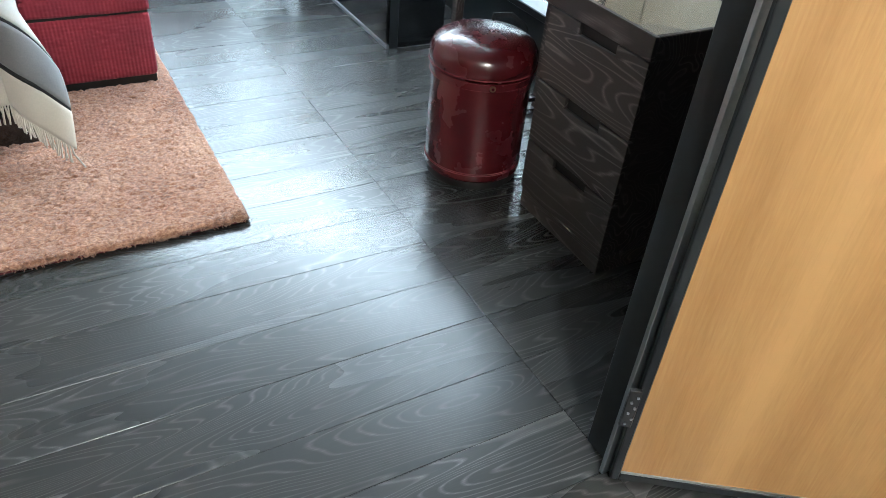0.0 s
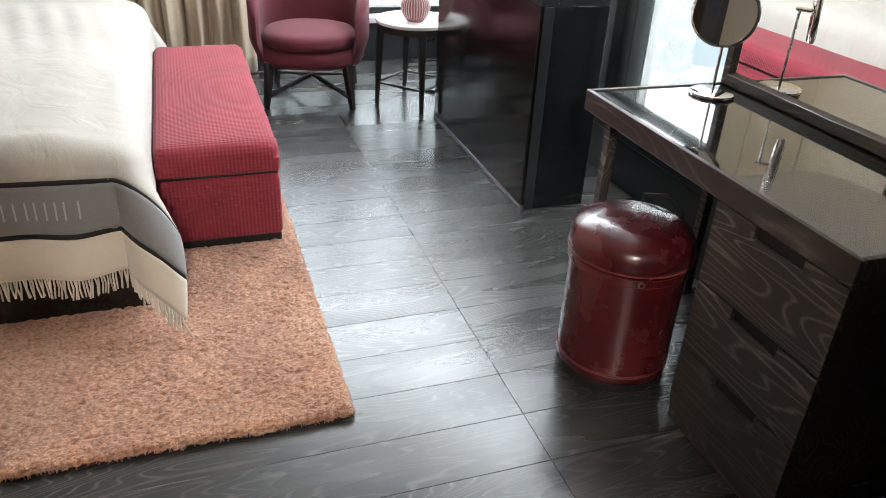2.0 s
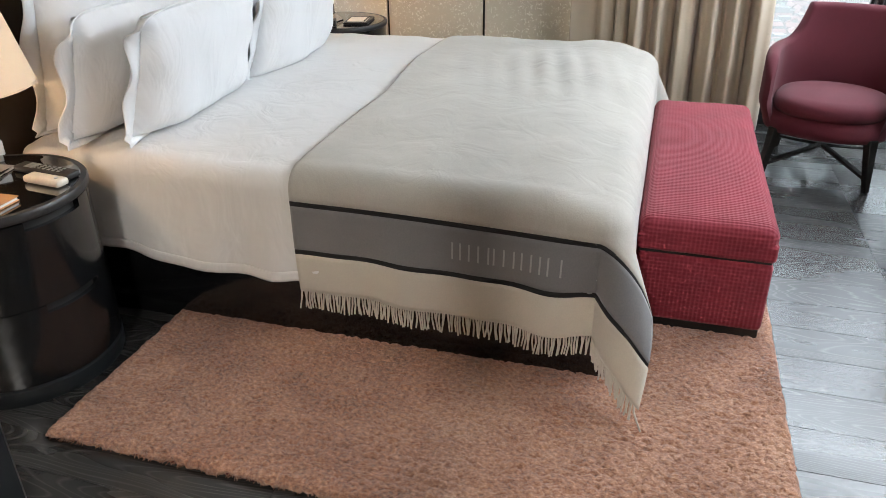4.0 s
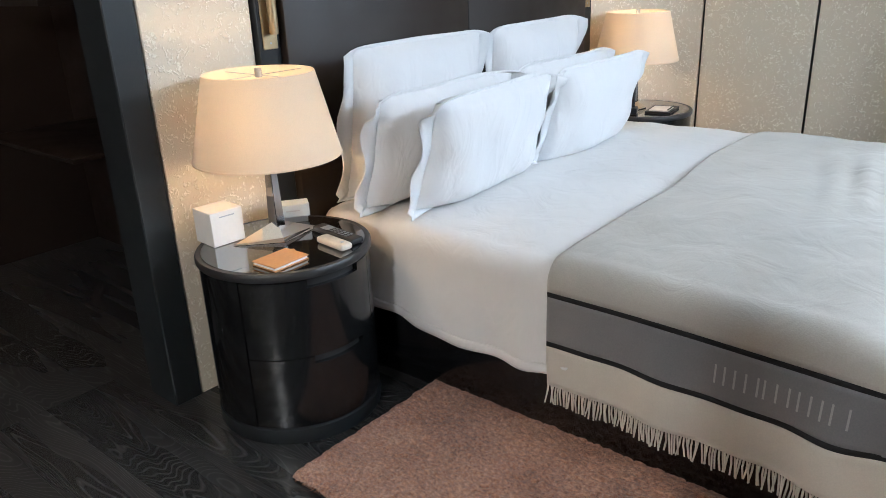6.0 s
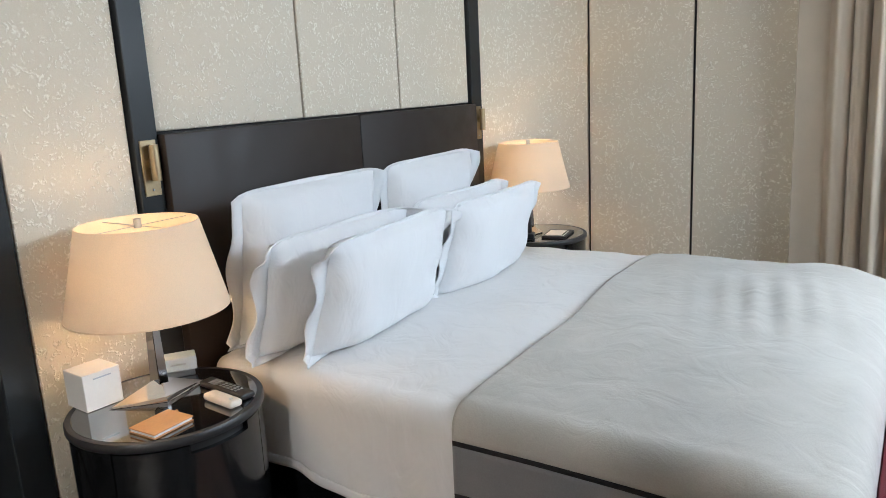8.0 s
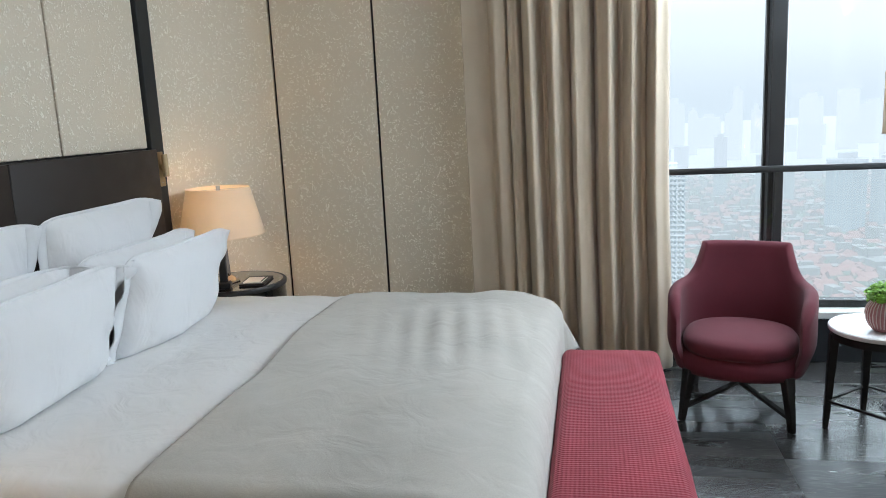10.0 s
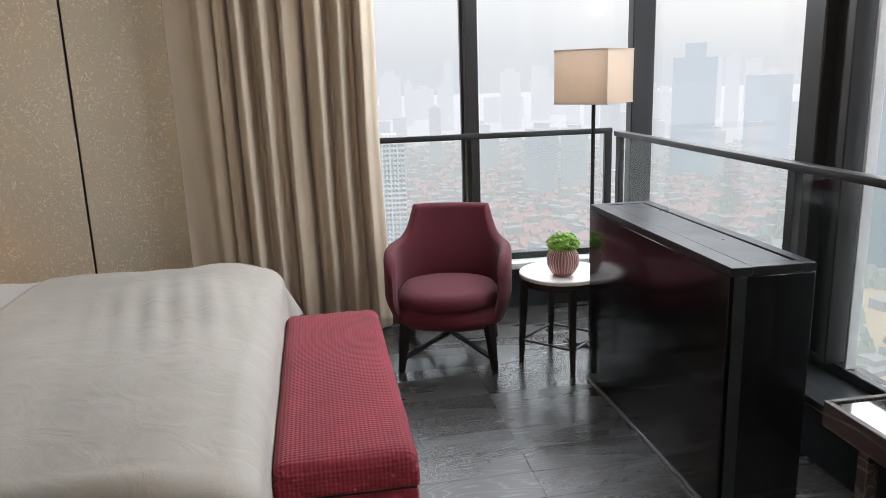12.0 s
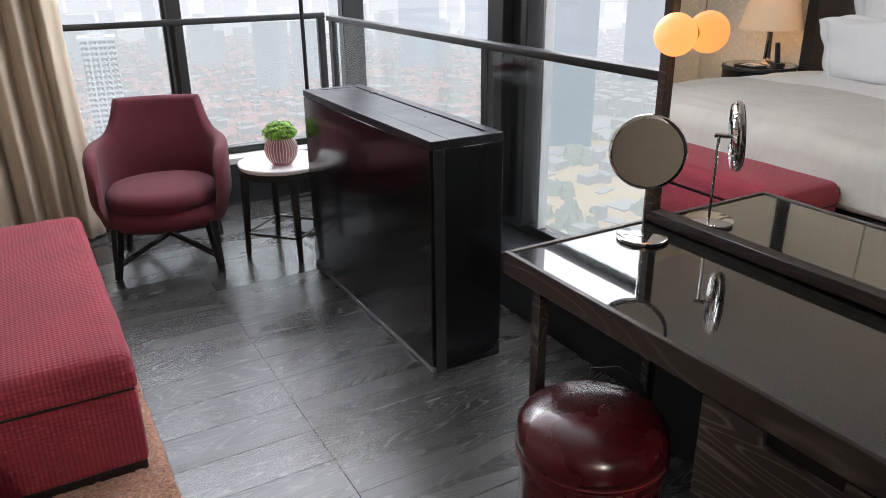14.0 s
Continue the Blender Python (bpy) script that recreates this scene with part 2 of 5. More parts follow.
M_PLANK = wood("dark_oak_floor", (0.025, 0.0245, 0.024), (0.17, 0.164, 0.157), 0.28, along="x", soft=0.35, relief=0.0005, lines=46.0, spec=0.56)
M_SUBFLOOR = plain("subfloor", (0.012, 0.012, 0.012), 0.8)
M_VANITY = wood("dark_stained_oak", (0.031, 0.025, 0.023), (0.21, 0.18, 0.165), 0.40, along="y", grain=1.1, relief=0.0008)
M_BLACKWOOD = plain("black_lacquered_wood", (0.018, 0.020, 0.022), 0.34, scale=3, fine=60, bump_d=0.0002)
M_GLOSS = plain("black_gloss_lacquer", (0.006, 0.0065, 0.007), 0.17, coat=0.4, scale=2, fine=30, bump_d=0.0, rough_vary=0.04)
M_JAMB = plain("charcoal_painted_timber", (0.015, 0.0175, 0.0195), 0.42, scale=3, bump_d=0.0002)
M_STEEL = plain("brushed_steel", (0.42, 0.45, 0.48), 0.35, metal=1.0, fine=200, bump_d=0.0001)
M_BRASS = plain("aged_brass", (0.42, 0.33, 0.20), 0.38, metal=1.0, fine=150, bump_d=0.0001)
M_CHROME = mirror_mat("chrome", (0.82, 0.80, 0.78), 0.06)
M_DARKCHROME = mirror_mat("dark_chrome", (0.30, 0.29, 0.29), 0.08)
M_FRAME = plain("dark_bronze_window_frame", (0.034, 0.034, 0.035), 0.4, metal=0.3, scale=3, bump_d=0.0001)
M_LEDGE = plain("pale_stone_ledge", (0.55, 0.55, 0.54), 0.45)
M_WALLSILK = embossed("embossed_cream_silk", (0.65, 0.57, 0.445), (0.91, 0.855, 0.74))
M_TRIMBLACK = plain("black_trim", (0.012, 0.011, 0.010), 0.5)
M_LEATHER_HB = plain("dark_brown_leather", (0.026, 0.019, 0.016), 0.5, scale=8, fine=220, bump_d=0.0004)
M_CEIL = plain("white_ceiling_paint", (0.78, 0.77, 0.75), 0.85, vary=0.03)
M_PLASTER = plain("warm_grey_plaster", (0.47, 0.405, 0.32), 0.8, vary=0.06)
M_LINEN = fabric("white_cotton_sheet", (0.70, 0.695, 0.69), 1500, vary=0.03, relief=0.0002, sheen=0.1, crease=0.018)
M_PILLOW = fabric("white_pillow_cotton", (0.72, 0.725, 0.735), 1500, vary=0.02, relief=0.0002, sheen=0.1, crease=0.022)
M_WOOL = fabric("greige_wool_throw", (0.405, 0.385, 0.345), 700, vary=0.10, relief=0.0008, crease=0.010)
M_WOOLHEM = fabric("cream_wool", (0.55, 0.51, 0.44), 700, vary=0.08, relief=0.0006)
M_WOOLGREY = fabric("grey_wool_band", (0.165, 0.163, 0.166), 700, vary=0.12, relief=0.0006)
M_WOOLDARK = fabric("black_wool_line", (0.009, 0.008, 0.009), 700, sheen=0.0)
M_LETTER = fabric("pale_grey_woven_bars", (0.33, 0.325, 0.315), 700)
M_WAFFLE = waffle("red_waffle_fabric", (0.235, 0.020, 0.036), 0.0138)
M_RED = fabric("crimson_chair_cloth", (0.080, 0.0068, 0.0155), 800, vary=0.2, relief=0.0006, sheen=0.04)
M_REDLEATHER = plain("oxblood_leather", (0.066, 0.0066, 0.009), 0.25, vary=0.35, scale=9, fine=260, bump_d=0.0004, coat=0.25)
M_STITCH = plain("red_thread", (0.15, 0.02, 0.024), 0.7)
M_CURTAIN = fabric("taupe_curtain_cloth", (0.50, 0.415, 0.31), 900, vary=0.10, relief=0.0004, sheen=0.2)
M_MARBLE = plain("white_marble", (0.72, 0.72, 0.72), 0.12, vary=0.08, scale=9, bump_d=0.0)
M_POT = plain("dusty_pink_glaze", (0.32, 0.13, 0.13), 0.35, vary=0.2)
M_POTRIB = plain("pale_glaze_rib", (0.62, 0.52, 0.50), 0.4)
M_LEAF = plain("bright_green_moss_leaf", (0.16, 0.34, 0.03), 0.6, vary=0.5, scale=30)
M_LEAFDARK = plain("dark_green_core", (0.05, 0.12, 0.015), 0.8)
M_GLASS = glass_mat("window_glass", (0.965, 0.97, 0.97), 0.06)
M_BALUSTRADE = glass_mat("balustrade_glass", (0.94, 0.955, 0.945), 0.07)
M_MIRROR = mirror_mat("mirror", (0.86, 0.86, 0.84))
M_BLACKGLASS = plain("black_glass", (0.005, 0.005, 0.005), 0.02, coat=1.0, vary=0, bump_d=0, rough_vary=0.0)
M_BLACKGLASS.node_tree.nodes["Principled BSDF"].inputs["IOR"].default_value = 2.4
M_SHADE = shade_mat("ivory_lamp_shade", (0.78, 0.65, 0.50), 0.22)
M_SHADEBEIGE = shade_mat("beige_lamp_shade", (0.56, 0.47, 0.38), 0.30)
M_GLOBE = glow_mat("opal_globe", (1.0, 0.36, 0.07), 0.85, (0.8, 0.7, 0.6))
M_BULB = glow_mat("lit_bulb", (1.0, 0.62, 0.28), 8.0)

def amber_mat():
    """Silk between two panes; light and shade of its loose upright folds is put into the colour."""
    m, n, l, p = mat("amber_silk_in_glass")
    fold, thread = noise_tex(n, l, coords(n, l, (7, 7, 0.35)), 1.0, 2.0, 0.4, 0.3), noise_tex(n, l, coords(n, l, (240, 240, 14)), 1.0, 2.0)
    s = math_node(n, l, "ADD", math_node(n, l, "MULTIPLY", fold, 0.75), math_node(n, l, "MULTIPLY", thread, 0.25))
    l.new(ramp(n, l, s, [(0.3, (0.29, 0.145, 0.043)), (0.7, (0.48, 0.275, 0.105))]), p.inputs["Base Color"])
    p.inputs["Roughness"].default_value = 0.55
    p.inputs["Coat Weight"].default_value, p.inputs["Coat Roughness"].default_value = 0.8, 0.04
    return m


M_AMBER = amber_mat()
M_PAPER = plain("white_paper_card", (0.75, 0.73, 0.70), 0.6, vary=0.04)
M_TAN = plain("tan_leatherette", (0.55, 0.28, 0.11), 0.5)
M_PLASTIC = plain("black_plastic", (0.015, 0.015, 0.016), 0.4)
M_IVORYPLASTIC = plain("ivory_plastic", (0.66, 0.60, 0.52), 0.4)
M_SILVERBOX = plain("silver_box", (0.50, 0.53, 0.56), 0.35, metal=0.6)
M_BLUECARD = plain("pale_blue_card", (0.47, 0.53, 0.57), 0.5, vary=0.05)
M_HANGER = plain("honey_wood", (0.38, 0.17, 0.06), 0.5)
M_CLOSET = plain("dark_closet_veneer", (0.020, 0.013, 0.010), 0.45)
for dull in (M_JAMB, M_BLACKWOOD, M_TRIMBLACK, M_LEATHER_HB, M_CLOSET):
    dull.node_tree.nodes["Principled BSDF"].inputs["Specular IOR Level"].default_value = 0.32


def rug_mat():
    m, n, l, p = mat("terracotta_wool_pile")
    vec = coords(n, l, (1, 1, 1), True)
    blot, tuft, fibre = noise_tex(n, l, vec, 3.2, 3.0), noise_tex(n, l, coords(n, l, (0.85, 1.15, 1), True), 95.0, 4.0, 0.65), noise_tex(n, l, vec, 420.0, 2.0)
    s = math_node(n, l, "ADD", math_node(n, l, "MULTIPLY", blot, 0.28), math_node(n, l, "ADD", math_node(n, l, "MULTIPLY", tuft, 0.52), math_node(n, l, "MULTIPLY", fibre, 0.2)))
    # mottled wool tones, plus shade between tufts and bright tips put into the colour
    l.new(ramp(n, l, s, [(0.38, (0.15, 0.056, 0.030)), (0.49, (0.41, 0.180, 0.098)), (0.60, (0.70, 0.405, 0.255))]), p.inputs["Base Color"])
    p.inputs["Roughness"].default_value = 0.95
    p.inputs["Sheen Weight"].default_value = 0.35
    h = math_node(n, l, "ADD", math_node(n, l, "MULTIPLY", tuft, 1.0), math_node(n, l, "MULTIPLY", fibre, 0.5))
    bump(n, l, p, h, 0.9, 0.014)
    return m


M_RUG = rug_mat()


# ---- mesh helpers ----
def box(x0, x1, y0, y1, z0, z1, bevel=0.0, seg=2, bm=None):
    b = bmesh.new()
    bmesh.ops.create_cube(b, size=1.0)
    bmesh.ops.scale(b, vec=(x1 - x0, y1 - y0, z1 - z0), verts=b.verts)
    bmesh.ops.translate(b, vec=((x0 + x1) / 2, (y0 + y1) / 2, (z0 + z1) / 2), verts=b.verts)
    if bevel:
        bmesh.ops.bevel(b, geom=b.edges[:], offset=bevel, segments=seg, profile=0.5, affect="EDGES")
    return join(bm, b)


def join(bm, b):
    if bm is None:
        return b
    tmp = bpy.data.meshes.new("tmp")
    b.to_mesh(tmp)
    b.free()
    bm.from_mesh(tmp)
    bpy.data.meshes.remove(tmp)
    return bm


def lathe(profile, seg=48, center=(0, 0), ribs=0, depth=0.0, bm=None):
    """A turned body from (radius, z) pairs, closed where the radius is 0."""
    b = bmesh.new()
    rings = []
    for r, z in profile:
        if r < 1e-6:
            rings.append([b.verts.new((center[0], center[1], z))])
        else:
            ring = []
            for i in range(seg):
                a = 2 * math.pi * i / seg
                k = r * (1 + depth * (math.cos(ribs * a) if ribs else 0))
                ring.append(b.verts.new((center[0] + k * math.cos(a), center[1] + k * math.sin(a), z)))
            rings.append(ring)
    for lo, hi in zip(rings, rings[1:]):
        for i in range(seg):
            j = (i + 1) % seg
            if len(lo) == 1 and len(hi) > 1:
                b.faces.new((lo[0], hi[j], hi[i]))
            elif len(hi) == 1 and len(lo) > 1:
                b.faces.new((lo[i], lo[j], hi[0]))
            elif len(lo) > 1:
                b.faces.new((lo[i], lo[j], hi[j], hi[i]))
    return join(bm, b)


def rod(a, c, r, seg=10, r2=None, bm=None):
    """A round bar from a to c."""
    a, c = Vector(a), Vector(c)
    b = bmesh.new()
    bmesh.ops.create_cone(b, cap_ends=True, segments=seg, radius1=r, radius2=r if r2 is None else r2, depth=(c - a).length)
    m = Matrix.Translation((a + c) / 2) @ (c - a).to_track_quat("Z", "Y").to_matrix().to_4x4()
    bmesh.ops.transform(b, matrix=m, verts=b.verts)
    return join(bm, b)


def bar(a, c, w, h, w2=None, h2=None, bevel=0.003, bm=None):
    """A square bar from a to c, tapered to w2 x h2."""
    a, c = Vector(a), Vector(c)
    b = bmesh.new()
    bmesh.ops.create_cube(b, size=1.0)
    d = (c - a).length
    for v in b.verts:
        far = v.co.z > 0
        v.co = Vector((v.co.x * (w2 or w if far else w), v.co.y * (h2 or h if far else h), v.co.z * d))
    if bevel:
        bmesh.ops.bevel(b, geom=b.edges[:], offset=bevel, segments=1, affect="EDGES")
    m = Matrix.Translation((a + c) / 2) @ (c - a).to_track_quat("Z", "Y").to_matrix().to_4x4()
    bmesh.ops.transform(b, matrix=m, verts=b.verts)
    return join(bm, b)


def sheet(us, vs, f, bm=None, both=False):
    """A grid of points f(u, v)."""
    b = bmesh.new()
    rows = [[b.verts.new(f(u, v)) for u in us] for v in vs]
    for r0, r1 in zip(rows, rows[1:]):
        for i in range(len(us) - 1):
            b.faces.new((r0[i], r0[i + 1], r1[i + 1], r1[i]))
    return join(bm, b)


def sweep(pts, w, h, closed=False, bm=None):
    """One bar of section w x h bent along pts."""
    b = bmesh.new()
    pts = [Vector(p) for p in pts]
    n = len(pts)
    rings = []
    for i, p in enumerate(pts):
        a, c = (pts[i - 1] if i or closed else p), (pts[(i + 1) % n] if i < n - 1 or closed else p)
        d = (c - a).normalized()
        side = d.cross(Vector((0, 0, 1)))
        side = side.normalized() if side.length > 0.05 else Vector((1, 0, 0))
        top = side.cross(d).normalized()
        rings.append([b.verts.new(p + side * sx * w / 2 + top * sz * h / 2) for sx, sz in ((-1, -1), (1, -1), (1, 1), (-1, 1))])
    for i in range(n if closed else n - 1):
        p, q = rings[i], rings[(i + 1) % n]
        for k in range(4):
            b.faces.new((p[k], p[(k + 1) % 4], q[(k + 1) % 4], q[k]))
    if not closed:
        b.faces.new(rings[0])
        b.faces.new(rings[-1][::-1])
    return join(bm, b)


def steps(a, b, n):
    return [a + (b - a) * i / n for i in range(n + 1)]


def part(name, bm, material, parent=None, label="", smooth=True, angle=40):
    me = bpy.data.meshes.new(name)
    bmesh.ops.recalc_face_normals(bm, faces=bm.faces[:])
    for f in bm.faces:
        f.smooth = smooth
    if smooth:
        for e in bm.edges:
            if len(e.link_faces) == 2 and e.calc_face_angle(0) > radians(angle):
                e.smooth = False
    bm.to_mesh(me)
    bm.free()
    me.materials.append(material)
    ob = new(name, me)
    if parent is not None:
        ob.parent = parent
    if label:
        ob["label"] = label
    return ob


def thing(name, label, category, place=(0, 0, 0), turn=0.0, group="", kind=""):
    ob = new(name)
    ob.empty_display_size = 0.1
    ob.matrix_world = pose(*place, 0, 0, turn)
    return tagged(ob, label, category, group, kind)


def structure(name, bm, material, label, category, smooth=False):
    return tagged(part(name, bm, material, smooth=smooth), label, category, kind="structure")


def thick(ob, t, offset=-1.0):
    s = ob.modifiers.new("thickness", "SOLIDIFY")
    s.thickness, s.offset = t, offset
    return ob


def soften(ob, levels=1):
    s = ob.modifiers.new("soft", "SUBSURF")
    s.levels = s.render_levels = levels
    return ob


def hump(x, a, b):
    """0 below a, 1 above b, smooth between."""
    t = min(1, max(0, (x - a) / (b - a)))
    return t * t * (3 - 2 * t)


# ---- structure ----
XW, YN, XE = -3.22, 4.30, 1.10          # wall faces of the bedroom
GN, GE, CEIL = 4.44, 1.36, 2.75         # glass planes, ceiling
structure("subfloor", box(-5.6, 1.5, -3.6, 4.6, -0.20, -0.012), M_SUBFLOOR, "dark base under the oak floor boards", "floor")
structure("ceiling", box(-5.6, 1.6, -3.6, 4.8, CEIL, CEIL + 0.15), M_CEIL, "plain white painted ceiling", "ceiling")

# west wall: silk panels between black joints, closet opening to the south
west = structure("wall_west", box(XW - 0.16, XW - 0.02, 0.69, YN + 0.2, 0, CEIL), M_TRIMBLACK, "wall behind the bed with cream silk panels", "wall")
for y0, y1 in ((0.785, 1.215),):
    part("panel", box(XW - 0.02, XW, y0, y1, 0.0, CEIL, 0.004, 1), M_WALLSILK, west, smooth=False)
for y0, y1 in ((1.325, 2.090), (2.102, 2.816), (2.828, 3.510)):
    part("panel", box(XW - 0.02, XW, y0, y1, 1.445, CEIL, 0.004, 1), M_WALLSILK, west, smooth=False)
for y0, y1 in ((1.222, 1.318), (3.517, 3.633)):
    structure("trim", box(XW - 0.02, XW + 0.022, y0, y1, 0, CEIL, 0.003, 1), M_JAMB, "charcoal upright beside the headboard", "trim")
structure("door_frame_closet", box(XW - 0.17, XW + 0.006, 0.670, 0.778, 0, CEIL, 0.004, 1), M_JAMB, "black jamb of the closet opening", "door frame")

# north wall: silk panels, then glass to the corner
north = structure("wall_north", box(XW - 0.2, -1.35, YN + 0.02, YN + 0.2, 0, CEIL), M_TRIMBLACK, "wall beside the curtain with cream silk panels", "wall")
for x0, x1 in ((-2.773, -2.122), (-2.106, -1.36)):
    part("panel", box(x0, x1, YN, YN + 0.02, 0, CEIL, 0.004, 1), M_WALLSILK, north, smooth=False)

bm = bmesh.new()
cols = []
for a in steps(0, math.pi / 2, 24):
    ring = []
    for g in (0.0, 0.02):
        ring.append((-2.789 - (0.431 + g) * math.cos(a), 3.64 + (0.66 + g) * math.sin(a)))
    cols.append([bm.verts.new((*ring[0], 0)), bm.verts.new((*ring[0], CEIL)), bm.verts.new((*ring[1], CEIL)), bm.verts.new((*ring[1], 0))])
for p, q in zip(cols, cols[1:]):
    for i in range(4):
        bm.faces.new((p[i], p[(i + 1) % 4], q[(i + 1) % 4], q[i]))
bm.faces.new(cols[0])
bm.faces.new(cols[-1][::-1])
part("curved_panel", bm, M_WALLSILK, north, "curved cream silk panel in the corner")


def glazing_north():
    structure("window_base_north", box(-1.35, 1.42, YN, GN + 0.1, 0, 0.262, 0.003, 1), M_BLACKWOOD, "dark panel below the north window", "wall")
    structure("sill_north", box(-1.35, 1.42, YN - 0.006, GN + 0.1, 0.263, 0.305, 0.004, 1), M_LEDGE, "pale ledge under the north window", "window sill")
    w = thing("window_1", "full height window in dark metal frames", "window", (0, GN, 0.305), kind="structure")
    z1 = CEIL - 0.305
    part("frame", box(-1.35, 1.42, -0.03, 0.05, 0, 0.045, 0.004, 1), M_FRAME, w)
    part("frame", box(-1.35, 1.42, -0.03, 0.05, z1 - 0.05, z1, 0.004, 1), M_FRAME, w)
    for x, half in ((-1.33, 0.02), (0.240, 0.041), (1.378, 0.045)):
        part("mullion", box(x - half, x + half, -0.07, 0.05, 0.045, z1 - 0.05, 0.005, 1), M_FRAME, w)
        if half > 0.03:
            part("glazing_bead", box(x - half - 0.022, x - half - 0.004, -0.02, 0.02, 0.045, z1 - 0.05, 0.003, 1), M_FRAME, w)
    for x0, x1 in ((-1.31, 0.193), (0.307, 1.30)):
        pane = part("pane", box(x0, x1, 0.0, 0.012, 0.045, z1 - 0.05), M_GLASS, w, smooth=False)
        pane.visible_shadow = False


def glazing_east():
    structure("window_base_east", box(XE, GE + 0.12, -0.5, 4.30, 0, 0.225, 0.003, 1), M_BLACKWOOD, "dark panel below the east window", "wall")
    structure("sill_east", box(XE - 0.006, GE + 0.12, -0.5, 4.28, 0.226, 0.262, 0.004, 1), M_BLACKWOOD, "dark ledge under the east window", "window sill")
    w = thing("window_2", "long window in dark metal frames beside the desk", "window", (GE, 0, 0.262), kind="structure")
    z1 = CEIL - 0.262
    part("frame", box(-0.03, 0.05, 1.105, 4.40, 0, 0.045, 0.004, 1), M_FRAME, w)
    part("frame", box(-0.03, 0.05, 1.105, 4.40, z1 - 0.05, z1, 0.004, 1), M_FRAME, w)
    for y, half in ((2.508, 0.066), (4.31, 0.030)):
        part("mullion", box(-0.09, 0.06, y - half, y + half, 0.045, z1 - 0.05, 0.006, 1), M_FRAME, w)
    part("glazing_bead", box(-0.03, 0.02, 2.215, 2.230, 0.045, z1 - 0.05, 0.002, 1), M_LEDGE, w)
    part("mullion", box(-0.035, 0.05, 2.345, 2.442, 0.045, z1 - 0.05, 0.004, 1), M_FRAME, w)
    part("mullion", box(-0.075, 0.05, 2.285, 2.335, 0.045, z1 - 0.05, 0.005, 1), M_FRAME, w)
    for y0, y1 in ((1.105, 2.28), (2.58, 4.28)):
        pane = part("pane", box(0.0, 0.012, y0, y1, 0.045, z1 - 0.05), M_GLASS, w, smooth=False)
        pane.visible_shadow = False


glazing_north()
glazing_east()


def balustrades():
    r = thing("balustrade", "dark metal rail with glass infill before the north window", "railing", (0, 4.345, 0.305), kind="structure")
    part("handrail", box(-1.33, 1.165, -0.022, 0.022, 0.824, 0.861, 0.006, 2), M_FRAME, r)
    for x in (0.249, 1.14):
        part("post", box(x - 0.024, x + 0.024, -0.018, 0.018, 0.0, 0.824, 0.004, 1), M_FRAME, r)
    for x0, x1 in ((-1.3, 0.22), (0.278, 1.11)):
        p = part("pane", box(x0, x1, -0.005, 0.005, 0.02, 0.82), M_BALUSTRADE, r, smooth=False)
        p.visible_shadow = False
    e = thing("balustrade", "dark metal rail with glass infill before the east window", "railing", (1.165, 0, 0.262), kind="structure")
    part("handrail", box(-0.03, 0.03, 1.105, 4.24, 0.858, 0.891, 0.006, 2), M_FRAME, e)
    for y in (4.20, 2.405, 1.135):
        part("post", box(-0.018, 0.018, y - 0.028, y + 0.028, 0.0, 0.858, 0.004, 1), M_FRAME, e)
    for y0, y1 in ((2.44, 4.165), (1.17, 2.37)):
        p = part("pane", box(-0.005, 0.005, y0, y1, 0.02, 0.854), M_BALUSTRADE, e, smooth=False)
        p.visible_shadow = False


balustrades()

# pier behind the vanity mirror, south partition, hall and closet shell
structure("wall_east_pier", box(0.955, 1.5, -0.5, 1.10, 0, CEIL), M_JAMB, "charcoal pier behind the vanity mirror", "wall")
structure("wall_south_east", box(0.03, 1.5, -0.56, -0.50, 0, CEIL, 0.003, 1), M_JAMB, "charcoal partition beside the glazed door", "wall")
structure("wall_south_west", box(-1.34, -1.20, -0.50, -0.44, 0, CEIL, 0.003, 1), M_JAMB, "charcoal post at the room entrance", "wall")
structure("wall_hall_south", box(-5.5, 1.5, -3.5, -3.35, 0, CEIL), M_PLASTER, "plain hall wall", "wall")
structure("wall_hall_east", box(1.35, 1.5, -3.35, -0.56, 0, CEIL), M_PLASTER, "plain hall wall", "wall")
structure("wall_closet_west", box(-5.5, -5.35, -3.35, 1.6, 0, CEIL), M_CLOSET, "dark veneered closet wall", "wall")
structure("wall_closet_north", box(-5.35, XW - 0.16, 1.45, 1.6, 0, CEIL), M_CLOSET, "dark veneered closet wall", "wall")


